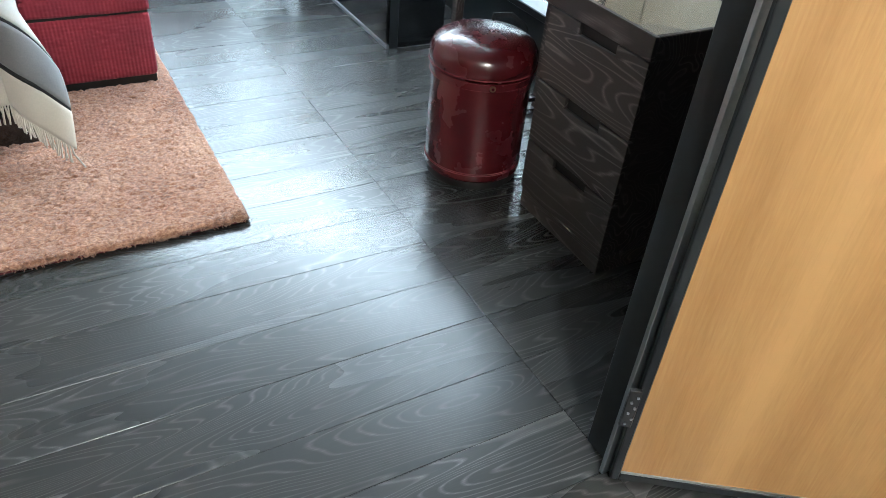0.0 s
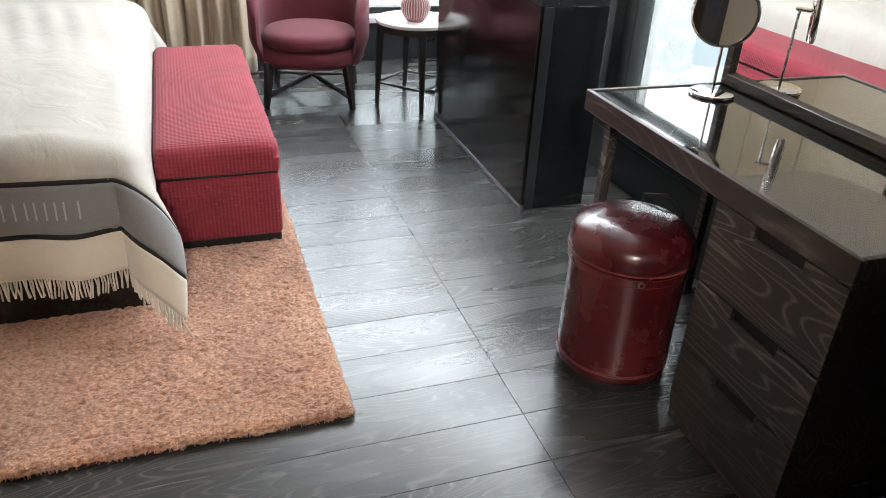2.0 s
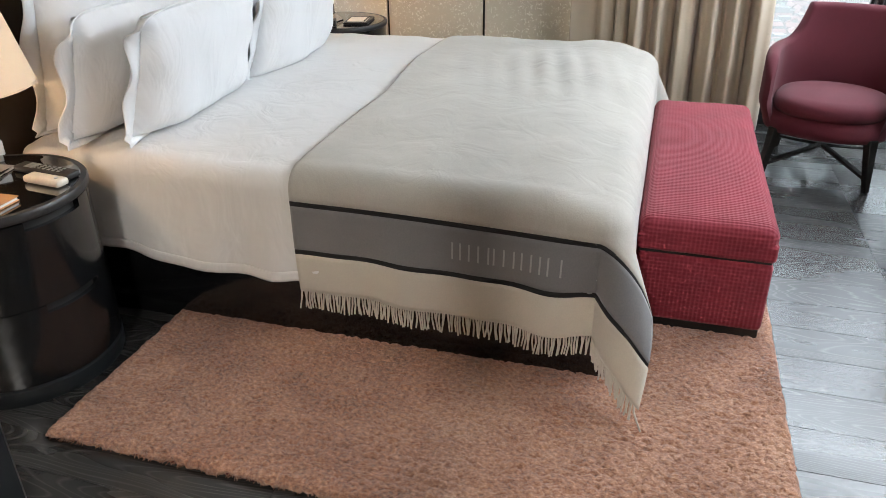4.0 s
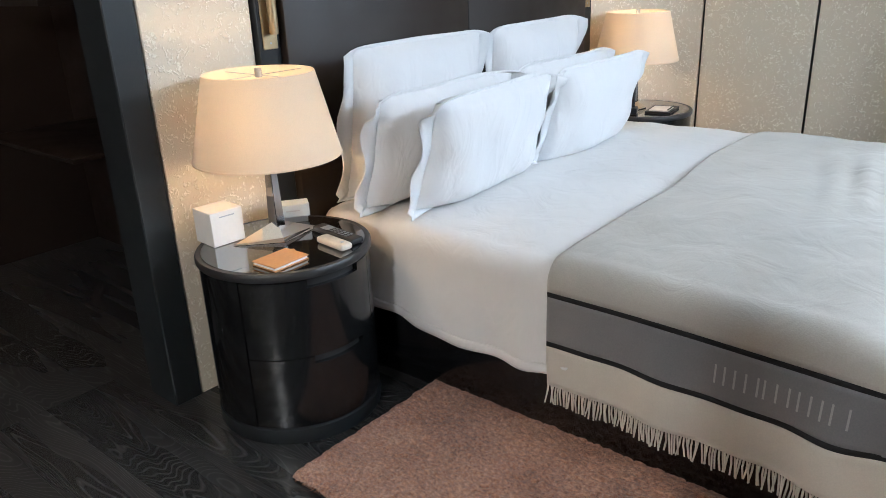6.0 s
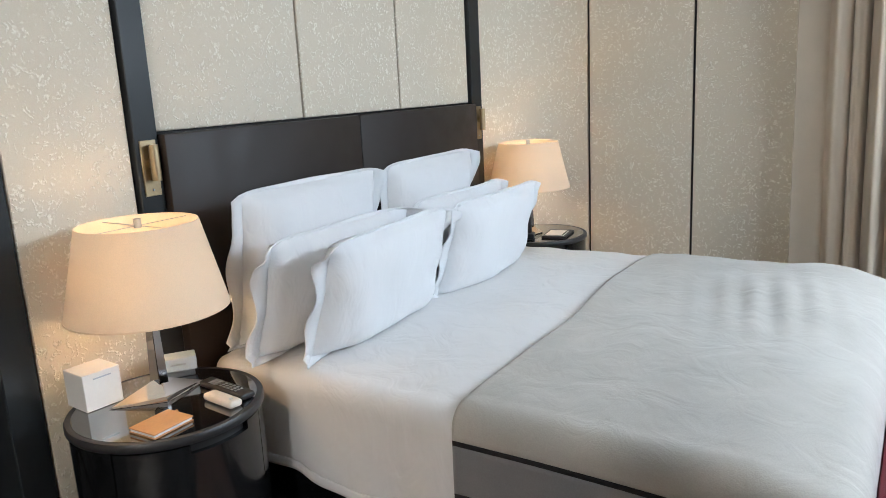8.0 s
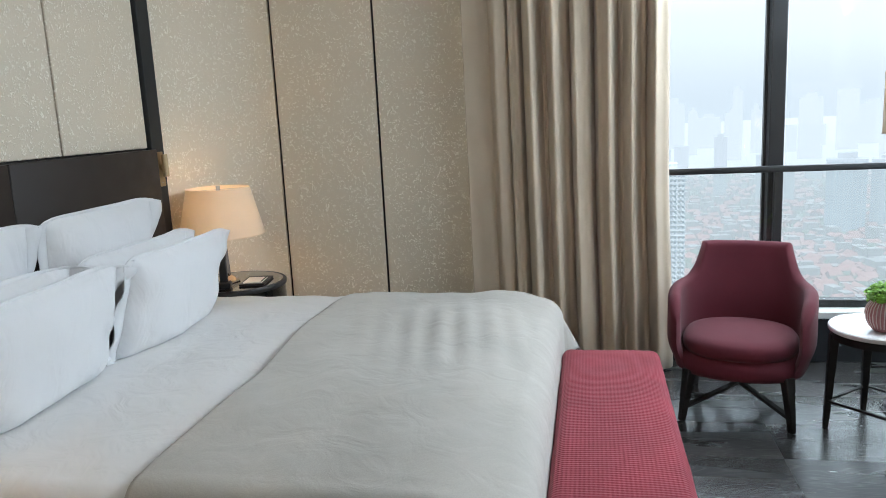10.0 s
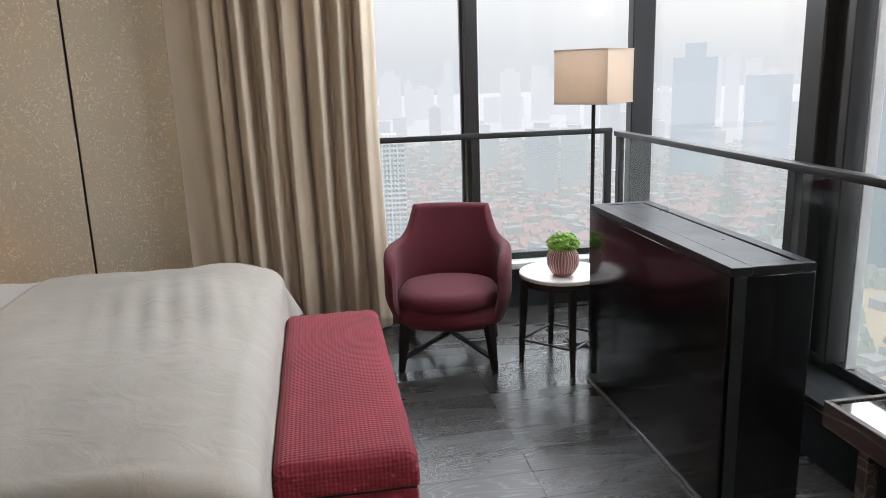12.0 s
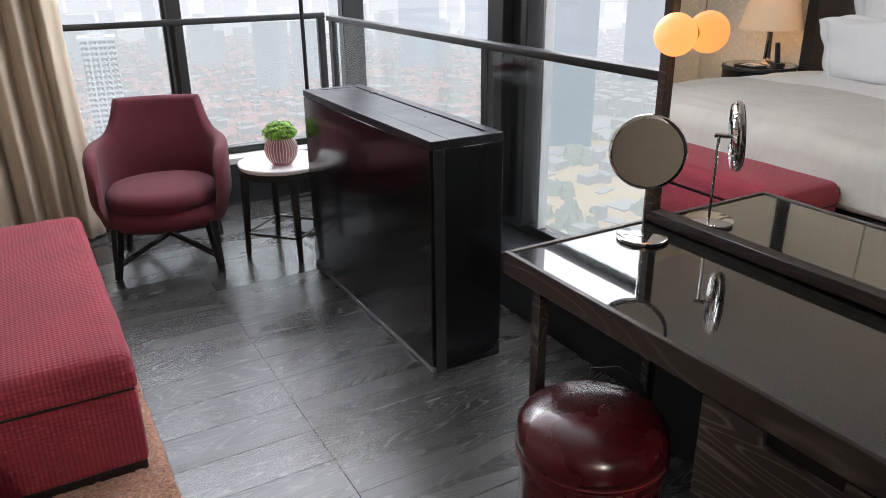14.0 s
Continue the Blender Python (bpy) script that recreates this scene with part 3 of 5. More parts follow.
def room_door():
    d = thing("door_1", "open door of amber silk in glass with a black frame", "door", (-0.025, -0.598, 0), -35.0)
    d["kind"] = "structure"
    w, h, t, st = 0.86, 2.35, 0.020, 0.021
    part("stile", box(0, st, -t / 2, t / 2, 0.008, h, 0.003, 1), M_JAMB, d)
    part("stile", box(w - 0.042, w, -t / 2, t / 2, 0.008, h, 0.003, 1), M_JAMB, d)
    part("rail", box(st, w - 0.042, -t / 2, t / 2, 0.008, 0.032, 0.003, 1), M_JAMB, d)
    part("rail", box(st, w - 0.042, -t / 2, t / 2, h - 0.045, h, 0.003, 1), M_JAMB, d)
    part("pane", box(st, w - 0.042, -0.006, 0.006, 0.032, h - 0.045), M_AMBER, d, "amber silk between glass", smooth=False)
    part("edge_strip", box(st + 0.001, w - 0.043, -0.009, -0.004, 0.032, 0.038), M_STEEL, d)
    hinge = part("hinge", box(-0.022, 0.004, -0.022, -0.011, 0.20, 0.31, 0.002, 1), M_PLASTIC, d)
    for k in range(6):
        part("screw", rod((-0.012 + 0.010 * (k % 2), -0.022, 0.213 + 0.016 * k), (-0.012 + 0.010 * (k % 2), -0.025, 0.213 + 0.016 * k), 0.003, 8), M_STEEL, hinge)
    structure("trim", box(-0.036, -0.012, -0.5875, -0.5765, 0.004, CEIL, 0.001, 1), M_STEEL, "thin steel strip on the door jamb", "trim")
    structure("door_frame_room", box(-0.004, 0.03, -0.575, -0.49, 0, CEIL, 0.003, 1), M_JAMB, "charcoal jamb of the room door", "door frame")


room_door()


# ---- bed ----
BX0, BX1, BY0, BY1, BTOP = -3.14, -0.966, 1.34, 3.53, 0.615


def drape(x, s, lift, r, y_off=0.0, foot=True, fold=0.0, flare=0.0):
    """A point of cloth on the bed. s runs across the bed: 0 at the near edge of the top, below 0 hanging on
    the near side; the far side hangs past the bed's width. x past the foot edge hangs at the foot."""
    width = BY1 - BY0
    du = max(0.0, x - (BX1 - r)) if foot else 0.0
    near, far = max(0.0, r - s), max(0.0, s - (width - r))
    dv = near if near > 0 else -far
    dist = math.hypot(du, dv)
    px, py = min(x, BX1 - r) if foot else x, BY0 + min(max(s, r), width - r)
    quarter = r * math.pi / 2
    if dist > 0:
        if dist < quarter:
            out, down = r * math.sin(dist / r), r * (1 - math.cos(dist / r))
        else:
            out, down = r, r + (dist - quarter)
        ex, ey = du / dist, -dv / dist
        out += max(0, dist - quarter) * (0.04 + 0.5 * flare * abs(2 * ex * ey))
        px, py = px + ex * out, py + ey * out
        hang = hump(down, 0.1, 0.4)
        wave = fold * hang * (1.3 + math.sin(x * 15.0 + 0.8) + 0.6 * math.sin(x * 27.0 + 2.1) + 0.5 * math.sin(x * 7.0)) * 0.7
        py -= wave * (1 if dv > 0 else -1) * abs(ey)
        z = BTOP + lift - down
    else:
        z = BTOP + lift
    top = 1 - hump(dist, 0.0, 0.15)
    z += top * (0.016 * noise.noise((px * 2.1, py * 2.3, 4.0)) + 0.006 * noise.noise((px * 8, py * 3.5, 1.0)))
    z -= 0.045 * hump(min(px, BX1), BX1 - 0.36, BX1) ** 1.6 * (1 - hump(abs(dv), 0.02, 0.22))
    z += 0.035 * top * math.sin(math.pi * min(1, max(0, (s - 0.1) / (width - 0.2)))) ** 0.6
    return (px, py + y_off, max(0.03, z))


def bed():
    b = thing("bed", "king size bed with a black lacquered base", "bed", (0, 0, 0))
    part("base", box(BX0, BX1 - 0.03, BY0 + 0.005, BY1 - 0.005, 0.0, 0.27, 0.01, 2), M_GLOSS, b, "black lacquered base")
    part("mattress", box(BX0, BX1 - 0.02, BY0 + 0.02, BY1 - 0.02, 0.272, BTOP - 0.13, 0.06, 4), M_LINEN, b, "white covered mattress")
    h = thing("headboard", "wide dark brown leather headboard fixed to the wall", "headboard", (0, 0, 0))
    for y0, y1 in ((1.322, 2.412), (2.418, 3.512)):
        part("cushion_panel", box(XW + 0.001, XW + 0.055, y0, y1, 0.0, 1.436, 0.007, 2), M_LEATHER_HB, h)
    part("seam", box(XW + 0.002, XW + 0.052, 2.411, 2.419, 0.0, 1.43), M_TRIMBLACK, h)

    d = thing("duvet", "smooth white cotton duvet spread over the bed", "duvet", (0, 0, 0))
    width = BY1 - BY0

    def top_sheet(x, q):
        low = 0.325 - 0.14 * hump(x, -2.0, -1.6) + 0.02 * math.sin(x * 5)
        s = -low + q * (width + low + 0.325)
        p = drape(x, s, 0.0, 0.075, foot=True, fold=0.018 * (1 - hump(x, -2.12, -2.0)))
        k = hump(-x, 2.70, 3.10)
        return (p[0], p[1] + (0.10 * k * hump(-s, -0.2, 0.3) if s < 0.3 else 0), p[2] - 0.02 * k)
    ob = part("cover", sheet(steps(BX0 + 0.02, BX1 + 0.06, 70), steps(0, 1, 110), top_sheet), M_LINEN, d)
    thick(ob, 0.012)
    hem = part("hem", sheet(steps(BX0 + 0.03, -1.95, 50), steps(0.0, 0.012, 3), lambda u, q: tuple(Vector(top_sheet(u, q)) + Vector((0, -0.008, 0)))), M_LINEN, d, "stitched hem")
    thick(hem, 0.004, 0.0)

    t = thing("throw_blanket", "greige wool throw with a grey band and fringed edge", "blanket", (0, 0, 0))
    x0, x1 = -2.02, -0.73

    def hang(x):
        return 0.388 + 0.022 * hump(x, -1.85, -0.90)

    def cloth(x, w, rise=0.0):
        """w: metres from the lower near edge, across the bed."""
        slip = 0.02 * math.sin(w * 4) + 0.05 * hump(w, 0.6, 2.6)
        ridge = 0.008 * math.exp(-((x + 1.4) / 0.28) ** 2 - ((w - 1.75) / 0.4) ** 2) * math.sin(x * 58 + w * 9) if w > 0.8 else 0.0
        rise += ridge
        return drape(x - slip * hump(-x, 1.2, 2.0), w - hang(x), 0.018 + rise, 0.085 + (rise if w < 0.8 else 0), foot=True, fold=0.012 + 0.014 * hump(x, -1.6, -1.1), flare=0.9)
    us = steps(x0, x1, 96)
    total = 0.46 + width + 0.40
    for name, w0, w1, m, k, label in (("hem", 0.0, 0.135, M_WOOLHEM, 8, "cream border"), ("line", 0.133, 0.149, M_WOOLDARK, 1, "thin black line"),
                                      ("band", 0.147, 0.300, M_WOOLGREY, 9, "mid grey band"), ("line", 0.298, 0.314, M_WOOLDARK, 1, "thin black line"),
                                      ("field", 0.312, total, M_WOOL, 130, "")):
        rise = 0.004 if name == "line" else 0.0
        ob = part(name, sheet(us, steps(w0, w1, k), lambda u, v: cloth(u, v, rise)), m, t, label)
        thick(ob, 0.006, 0.0)
    # pale woven bars on the band
    for k, wide in enumerate((0.030, 0.034, 0.022, 0.036, 0.034, 0.030, 0.010)):
        cx = -1.478 + 0.0535 * k
        for a, c in ((-wide / 2, -wide / 2 + 0.0055), (wide / 2 - 0.0055, wide / 2))[:1 if wide < 0.02 else 2]:
            part("woven_bar", sheet(steps(cx + a, cx + c, 1), steps(0.197, 0.252, 4), lambda u, v: tuple(Vector(cloth(u, v)) + Vector((0, -0.0065, 0.0)))), M_LETTER, t)
    rnd = random.Random(4)
    bm = bmesh.new()
    n_str = 150
    for k in range(n_str):
        x = x0 + (x1 - x0 - 0.02) * (k + rnd.uniform(0.35, 0.65)) / n_str
        root = Vector(cloth(x, 0.002))
        mid = root + Vector((rnd.uniform(-0.004, 0.004), rnd.uniform(-0.005, 0.003), -0.03))
        tip = mid + Vector((rnd.uniform(-0.007, 0.007), rnd.uniform(-0.008, 0.004), -0.034 - rnd.uniform(0, 0.006)))
        tip.z, mid.z = max(0.036, tip.z), max(0.040, mid.z)
        if tip.z < 0.038:
            tip += Vector((0.02 + rnd.uniform(0, 0.05), -0.03 - rnd.uniform(0, 0.02), 0))
        rod(root, mid, 0.0031, 6, bm=bm)
        rod(mid, tip, 0.0031, 6, 0.0026, bm=bm)
    tagged(part("fringe", bm, M_WOOLHEM, t, "cream twisted fringe"), kind="stuff")


bed()


def pillow(label, w, h, depth, place, lean, turn, seed):
    """Standing pillow: w across, h up, with a flat flange round the edge."""
    p = thing("pillow", label, "pillow", place, turn, "pillows on the bed")
    rnd = random.Random(seed)
    ph = [rnd.uniform(0, 6) for _ in range(6)]
    rot = Matrix.Rotation(radians(lean), 4, "X")
    fl = 0.060

    def outline(a, b):
        return a * (w / 2 - fl) * (1 - 0.045 * (1 - b * b)), b * (h / 2 - 0.010) * (1 - 0.012 * (1 - a * a) - 0.015 * a ** 8)

    def side(sign):
        def f(u, v):
            x, z = outline(u, v)
            body = ((1 - abs(u) ** 4.5) * (1 - abs(v) ** 4.5)) ** 0.55
            wr = 0.016 * noise.noise((x * 6 + ph[0], z * 5 + ph[1], sign)) * body
            pull = 0.011 * math.sin(34 * z + 9 * x * x + ph[2]) * abs(u) ** 3 * body
            slack = 0.012 * math.sin(13 * x + 10 * z + ph[5]) * max(0, -v) * body
            y = sign * (depth / 2 * body * (1 - 0.16 * v - 0.10 * u * u) + wr + pull + slack + 0.002)
            return rot @ Vector((x, y, z + h / 2))
        return f
    g = steps(-1, 1, 30)
    bm = sheet(g, g, side(-1))
    sheet(g, g, side(1), bm)
    bmesh.ops.remove_doubles(bm, verts=bm.verts, dist=0.0045)
    part("case", bm, M_PILLOW, p)
    bm = bmesh.new()
    ring_n = 120
    inner, outer = [], []
    for i in range(ring_n):
        a = 8 * i / ring_n
        k, q = int(a), a % 1
        path = [(-1, -1), (0, -1), (1, -1), (1, 0), (1, 1), (0, 1), (-1, 1), (-1, 0)]
        u = path[k][0] + (path[(k + 1) % 8][0] - path[k][0]) * q
        v = path[k][1] + (path[(k + 1) % 8][1] - path[k][1]) * q
        x, z = outline(u, v)
        ear = abs(u) ** 10 * hump(v, 0.55, 1.0)
        sx, sz = x * (1 + fl / (w / 2 - fl) * abs(u) ** 5), z * (1 + 0.014 / (h / 2)) - 0.022 * ear
        fy = (0.004 + 0.013 * abs(u) ** 4) * math.sin(i * 0.42 + ph[3]) + 0.008 * math.sin(i * 0.23 + ph[4]) - 0.035 * ear
        if v < -0.9:
            fy += -0.015 - 0.012 * abs(u) ** 4
            sz += 0.012
        inner.append(bm.verts.new(rot @ Vector((x * 0.97, 0, z * 0.97 + h / 2))))
        outer.append(bm.verts.new(rot @ Vector((sx, fy, sz + h / 2))))
    mids = [bm.verts.new((a.co + c.co) / 2 + Vector((0, 0.004, 0))) for a, c in zip(inner, outer)]
    for r0, r1 in ((inner, mids), (mids, outer)):
        for i in range(ring_n):
            j = (i + 1) % ring_n
            bm.faces.new((r0[i], r0[j], r1[j], r1[i]))
    thick(part("flange", bm, M_PILLOW, p, "flat hemmed flange"), 0.004, 0.0)
    return p


# turn 90: the pillow's width runs along the headboard; lean tips the top towards it
Z0 = BTOP + 0.022
pillow("large white pillow leaning on the headboard", 0.88, 0.600, 0.20, (-3.01, 1.79, Z0), 9, 90, 1)
pillow("large white pillow leaning on the headboard", 0.84, 0.600, 0.20, (-3.01, 2.635, Z0), 9, 90, 2)
pillow("white pillow propped on the larger pillow", 0.93, 0.455, 0.15, (-2.855, 1.755, Z0), 15, 90, 3)
pillow("white pillow propped on the larger pillow", 0.88, 0.455, 0.15, (-2.855, 2.615, Z0), 15, 90, 4)
pillow("plump white pillow standing in front", 0.88, 0.455, 0.185, (-2.695, 1.81, Z0), 18, 92, 5)
pillow("plump white pillow standing in front", 0.86, 0.455, 0.185, (-2.695, 2.64, Z0), 18, 90, 6)


def bench():
    b = thing("bench", "red waffle fabric storage bench at the foot of the bed", "bench", (-0.736, 2.435, 0))
    hx, hy = 0.222, 0.74
    part("plinth", box(-hx + 0.012, hx - 0.012, -hy + 0.012, hy - 0.012, 0.018, 0.062, 0.003, 1), M_TRIMBLACK, b, "dark recessed plinth")
    part("body", box(-hx + 0.004, hx - 0.004, -hy + 0.004, hy - 0.004, 0.058, 0.316, 0.02, 3), M_WAFFLE, b)
    # a padded lid: soft rounded edges, crowned top, slightly uneven
    lid = bmesh.new()
    bmesh.ops.create_cube(lid, size=2.0)
    bmesh.ops.subdivide_edges(lid, edges=lid.edges[:], cuts=22, use_grid_fill=True)
    for v in lid.verts:
        u = [math.copysign(1 - (1 - abs(c)) ** 2, c) for c in v.co]
        flat = Vector((u[0] * hx, u[1] * hy, u[2] * 0.058))
        r = 0.046 if u[2] > 0 else 0.016
        core = Vector((max(-hx + r, min(hx - r, flat.x)), max(-hy + r, min(hy - r, flat.y)), max(-0.058 + r, min(0.058 - r, flat.z))))
        d = flat - core
        q = core + d.normalized() * r if d.length > 1e-6 else flat
        crown = max(0.0, (1 - (q.x / hx) ** 2)) * max(0.0, (1 - (q.y / hy) ** 2)) if u[2] > 0 else 0.0
        puff = 0.004 * noise.noise((q.x * 9, q.y * 6, q.z * 9 + 4))
        sag = -0.004 * hump(-q.z, 0.0, 0.05) * (0.5 + noise.noise((q.x * 7, q.y * 4, 1)))
        v.co = Vector((q.x * (1 + puff / hx), q.y * (1 + puff / hy), 0.381 + q.z + 0.014 * crown + 0.6 * puff + sag))
    part("lid", lid, M_WAFFLE, b)
    part("seam", box(-hx + 0.012, hx - 0.012, -hy + 0.012, hy - 0.012, 0.313, 0.325), M_TRIMBLACK, b)


bench()


def rug():
    rnd = random.Random(9)
    x0, x1, y0, y1 = -2.535, -0.475, 0.665, 3.30
    bm = sheet(steps(x0, x1, 260), steps(y0, 1.75, 140) + steps(1.75, y1, 24)[1:], lambda x, y: (
        x + 0.004 * noise.noise((y * 9, 0, 3)), y + 0.004 * noise.noise((x * 9, 5, 3)),
        0.020 + 0.009 * noise.noise((x * 48, y * 55, 0)) + 0.007 * noise.noise((x * 85, y * 85, 7)) + 0.004 * noise.noise((x * 6, y * 14, 2))
        - 0.012 * (hump(0.012 - min(x - x0, x1 - x, y - y0, y1 - y), 0, 0.012))))
    r = thing("rug", "terracotta wool pile rug under the bed edge", "rug", (0, 0, 0))
    thick(part("rug_body", bm, M_RUG, r), 0.012)
    part("edge_binding", box(x0 + 0.006, x1 - 0.006, y0 + 0.006, y1 - 0.006, 0.0005, 0.006), M_STITCH, r, "dark red edge", smooth=False)
    bm = bmesh.new()
    for k in range(900):
        t = rnd.random()
        if k % 3:
            a = Vector((x0 + (x1 - x0) * t, y0 + 0.004, 0.012))
            d = Vector((rnd.uniform(-0.01, 0.01), -rnd.uniform(0.004, 0.016), rnd.uniform(-0.010, 0.004)))
        else:
            xs = x1 if k % 2 else x0
            a = Vector((xs, y0 + 1.2 * t, 0.012))
            d = Vector(((1 if k % 2 else -1) * rnd.uniform(0.003, 0.010), rnd.uniform(-0.008, 0.008), rnd.uniform(-0.008, 0.004)))
        rod(a, a + d, 0.0022, 4, 0.0012, bm=bm)
    tagged(part("pile_edge", bm, M_RUG, r), kind="stuff")


rug()


# ---- night tables and lamps ----
def arc_panel(r0, r1, a0, a1, z0, z1, seg=28, bm=None):
    """A curved board between two radii."""
    b = bmesh.new()
    cols = []
    for a in steps(radians(a0), radians(a1), seg):
        c, s = math.cos(a), math.sin(a)
        cols.append([b.verts.new((r * c, r * s, z)) for r, z in ((r0, z0), (r1, z0), (r1, z1), (r0, z1))])
    for p, q in zip(cols, cols[1:]):
        for i in range(4):
            j = (i + 1) % 4
            b.faces.new((p[i], p[j], q[j], q[i]))
    b.faces.new(cols[0])
    b.faces.new(cols[-1][::-1])
    return join(bm, b)


def night_table():
    n = thing("night_table", "round black lacquered night table with two drawers", "nightstand", (-2.882, 0.99, 0), 0, "night tables")
    R = 0.29
    part("body", lathe([(0, 0.05), (R - 0.018, 0.05), (R - 0.018, 0.595), (0, 0.595)], 64), M_TRIMBLACK, n)
    part("plinth", lathe([(0, 0), (R - 0.001, 0), (R + 0.002, 0.004), (R + 0.002, 0.055), (R - 0.004, 0.060), (0, 0.060)], 64), M_JAMB, n, "grey lacquered plinth ring")
    part("side", arc_panel(R - 0.018, R, 30, 290, 0.062, 0.592, 60), M_GLOSS, n)
    for z0, z1 in ((0.065, 0.318), (0.322, 0.588)):
        bm = arc_panel(R - 0.018, R, -69, 29, z0, z1 - 0.026)
        arc_panel(R - 0.018, R, -69, -26, z1 - 0.026, z1, 14, bm)
        arc_panel(R - 0.018, R, 14, 29, z1 - 0.026, z1, 6, bm)
        part("drawer", bm, M_GLOSS, n, "curved drawer with a notch pull")
    part("rim", lathe([(0, 0.594), (R + 0.004, 0.594), (R + 0.008, 0.600), (R + 0.008, 0.616), (R + 0.004, 0.622), (R - 0.012, 0.622), (R - 0.012, 0.616), (0, 0.616)], 72), M_FRAME, n, "bronze metal rim")
    part("top", lathe([(0, 0.617), (R - 0.013, 0.617), (R - 0.013, 0.6225), (0, 0.6225)], 72), M_BLACKGLASS, n, "black glass top")
    return n


nt = night_table()
copy_thing(nt, pose(-2.918, 3.795, 0, 0, 0, 180))["label"] = "round black night table in the far corner"


def table_lamp():
    l = thing("table_lamp", "lit table lamp with ivory drum shade and chrome stem", "lamp", (-2.95, 1.02, 0.6235), 0, "bedside lamps")
    # a folded wedge of chrome: flat on the table, sloping up to the stem
    bm = bmesh.new()
    low = [(-0.045, -0.158, 0.0), (0.075, -0.032, 0.0), (0.045, 0.140, 0.0), (-0.055, 0.060, 0.0)]
    high = [(-0.042, -0.150, 0.004), (0.070, -0.032, 0.016), (0.042, 0.134, 0.006), (-0.050, 0.056, 0.020)]
    vs = [bm.verts.new(p) for p in low + high]
    bm.faces.new(vs[:4][::-1])
    peak = bm.verts.new((0.0, 0.0, 0.060))
    for i in range(4):
        j = (i + 1) % 4
        bm.faces.new((vs[i], vs[j], vs[4 + j], vs[4 + i]))
        bm.faces.new((vs[4 + i], vs[4 + j], peak))
    part("foot", bm, M_CHROME, l, "faceted chrome foot", smooth=False)
    part("stem", bar((0, 0, 0.03), (0, 0, 0.36), 0.050, 0.036, 0.026, 0.022, 0.002), M_DARKCHROME, l, "tapered dark chrome stem")
    part("switch", box(0.014, 0.030, -0.006, 0.006, 0.250, 0.272, 0.002, 1), M_CHROME, l, "small chrome switch")
    sh = part("shade", lathe([(0.248, 0.288), (0.243, 0.31), (0.182, 0.562), (0.180, 0.566)], 64), M_SHADE, l, "glowing ivory cloth shade")
    part("shade_ring", lathe([(0.2475, 0.286), (0.2495, 0.286), (0.2495, 0.292), (0.2475, 0.292)], 64), M_SHADE, sh)
    part("spider", rod((-0.182, 0, 0.556), (0.182, 0, 0.556), 0.0013, 6, bm=rod((0, -0.182, 0.556), (0, 0.182, 0.556), 0.0013, 6)), M_STEEL, l)
    part("finial", rod((0, 0, 0.55), (0, 0, 0.578), 0.012, 16), M_STEEL, l, "steel finial")
    part("bulb", lathe([(0, 0.38), (0.018, 0.385), (0.030, 0.43), (0.022, 0.465), (0, 0.475)], 20, (0.035, 0)), M_BULB, l, "glowing bulb").visible_shadow = False
    return l


tl = table_lamp()
copy_thing(tl, pose(-2.963, 3.77, 0.6235, 0, 0, 30))["label"] = "lit table lamp on the far night table"


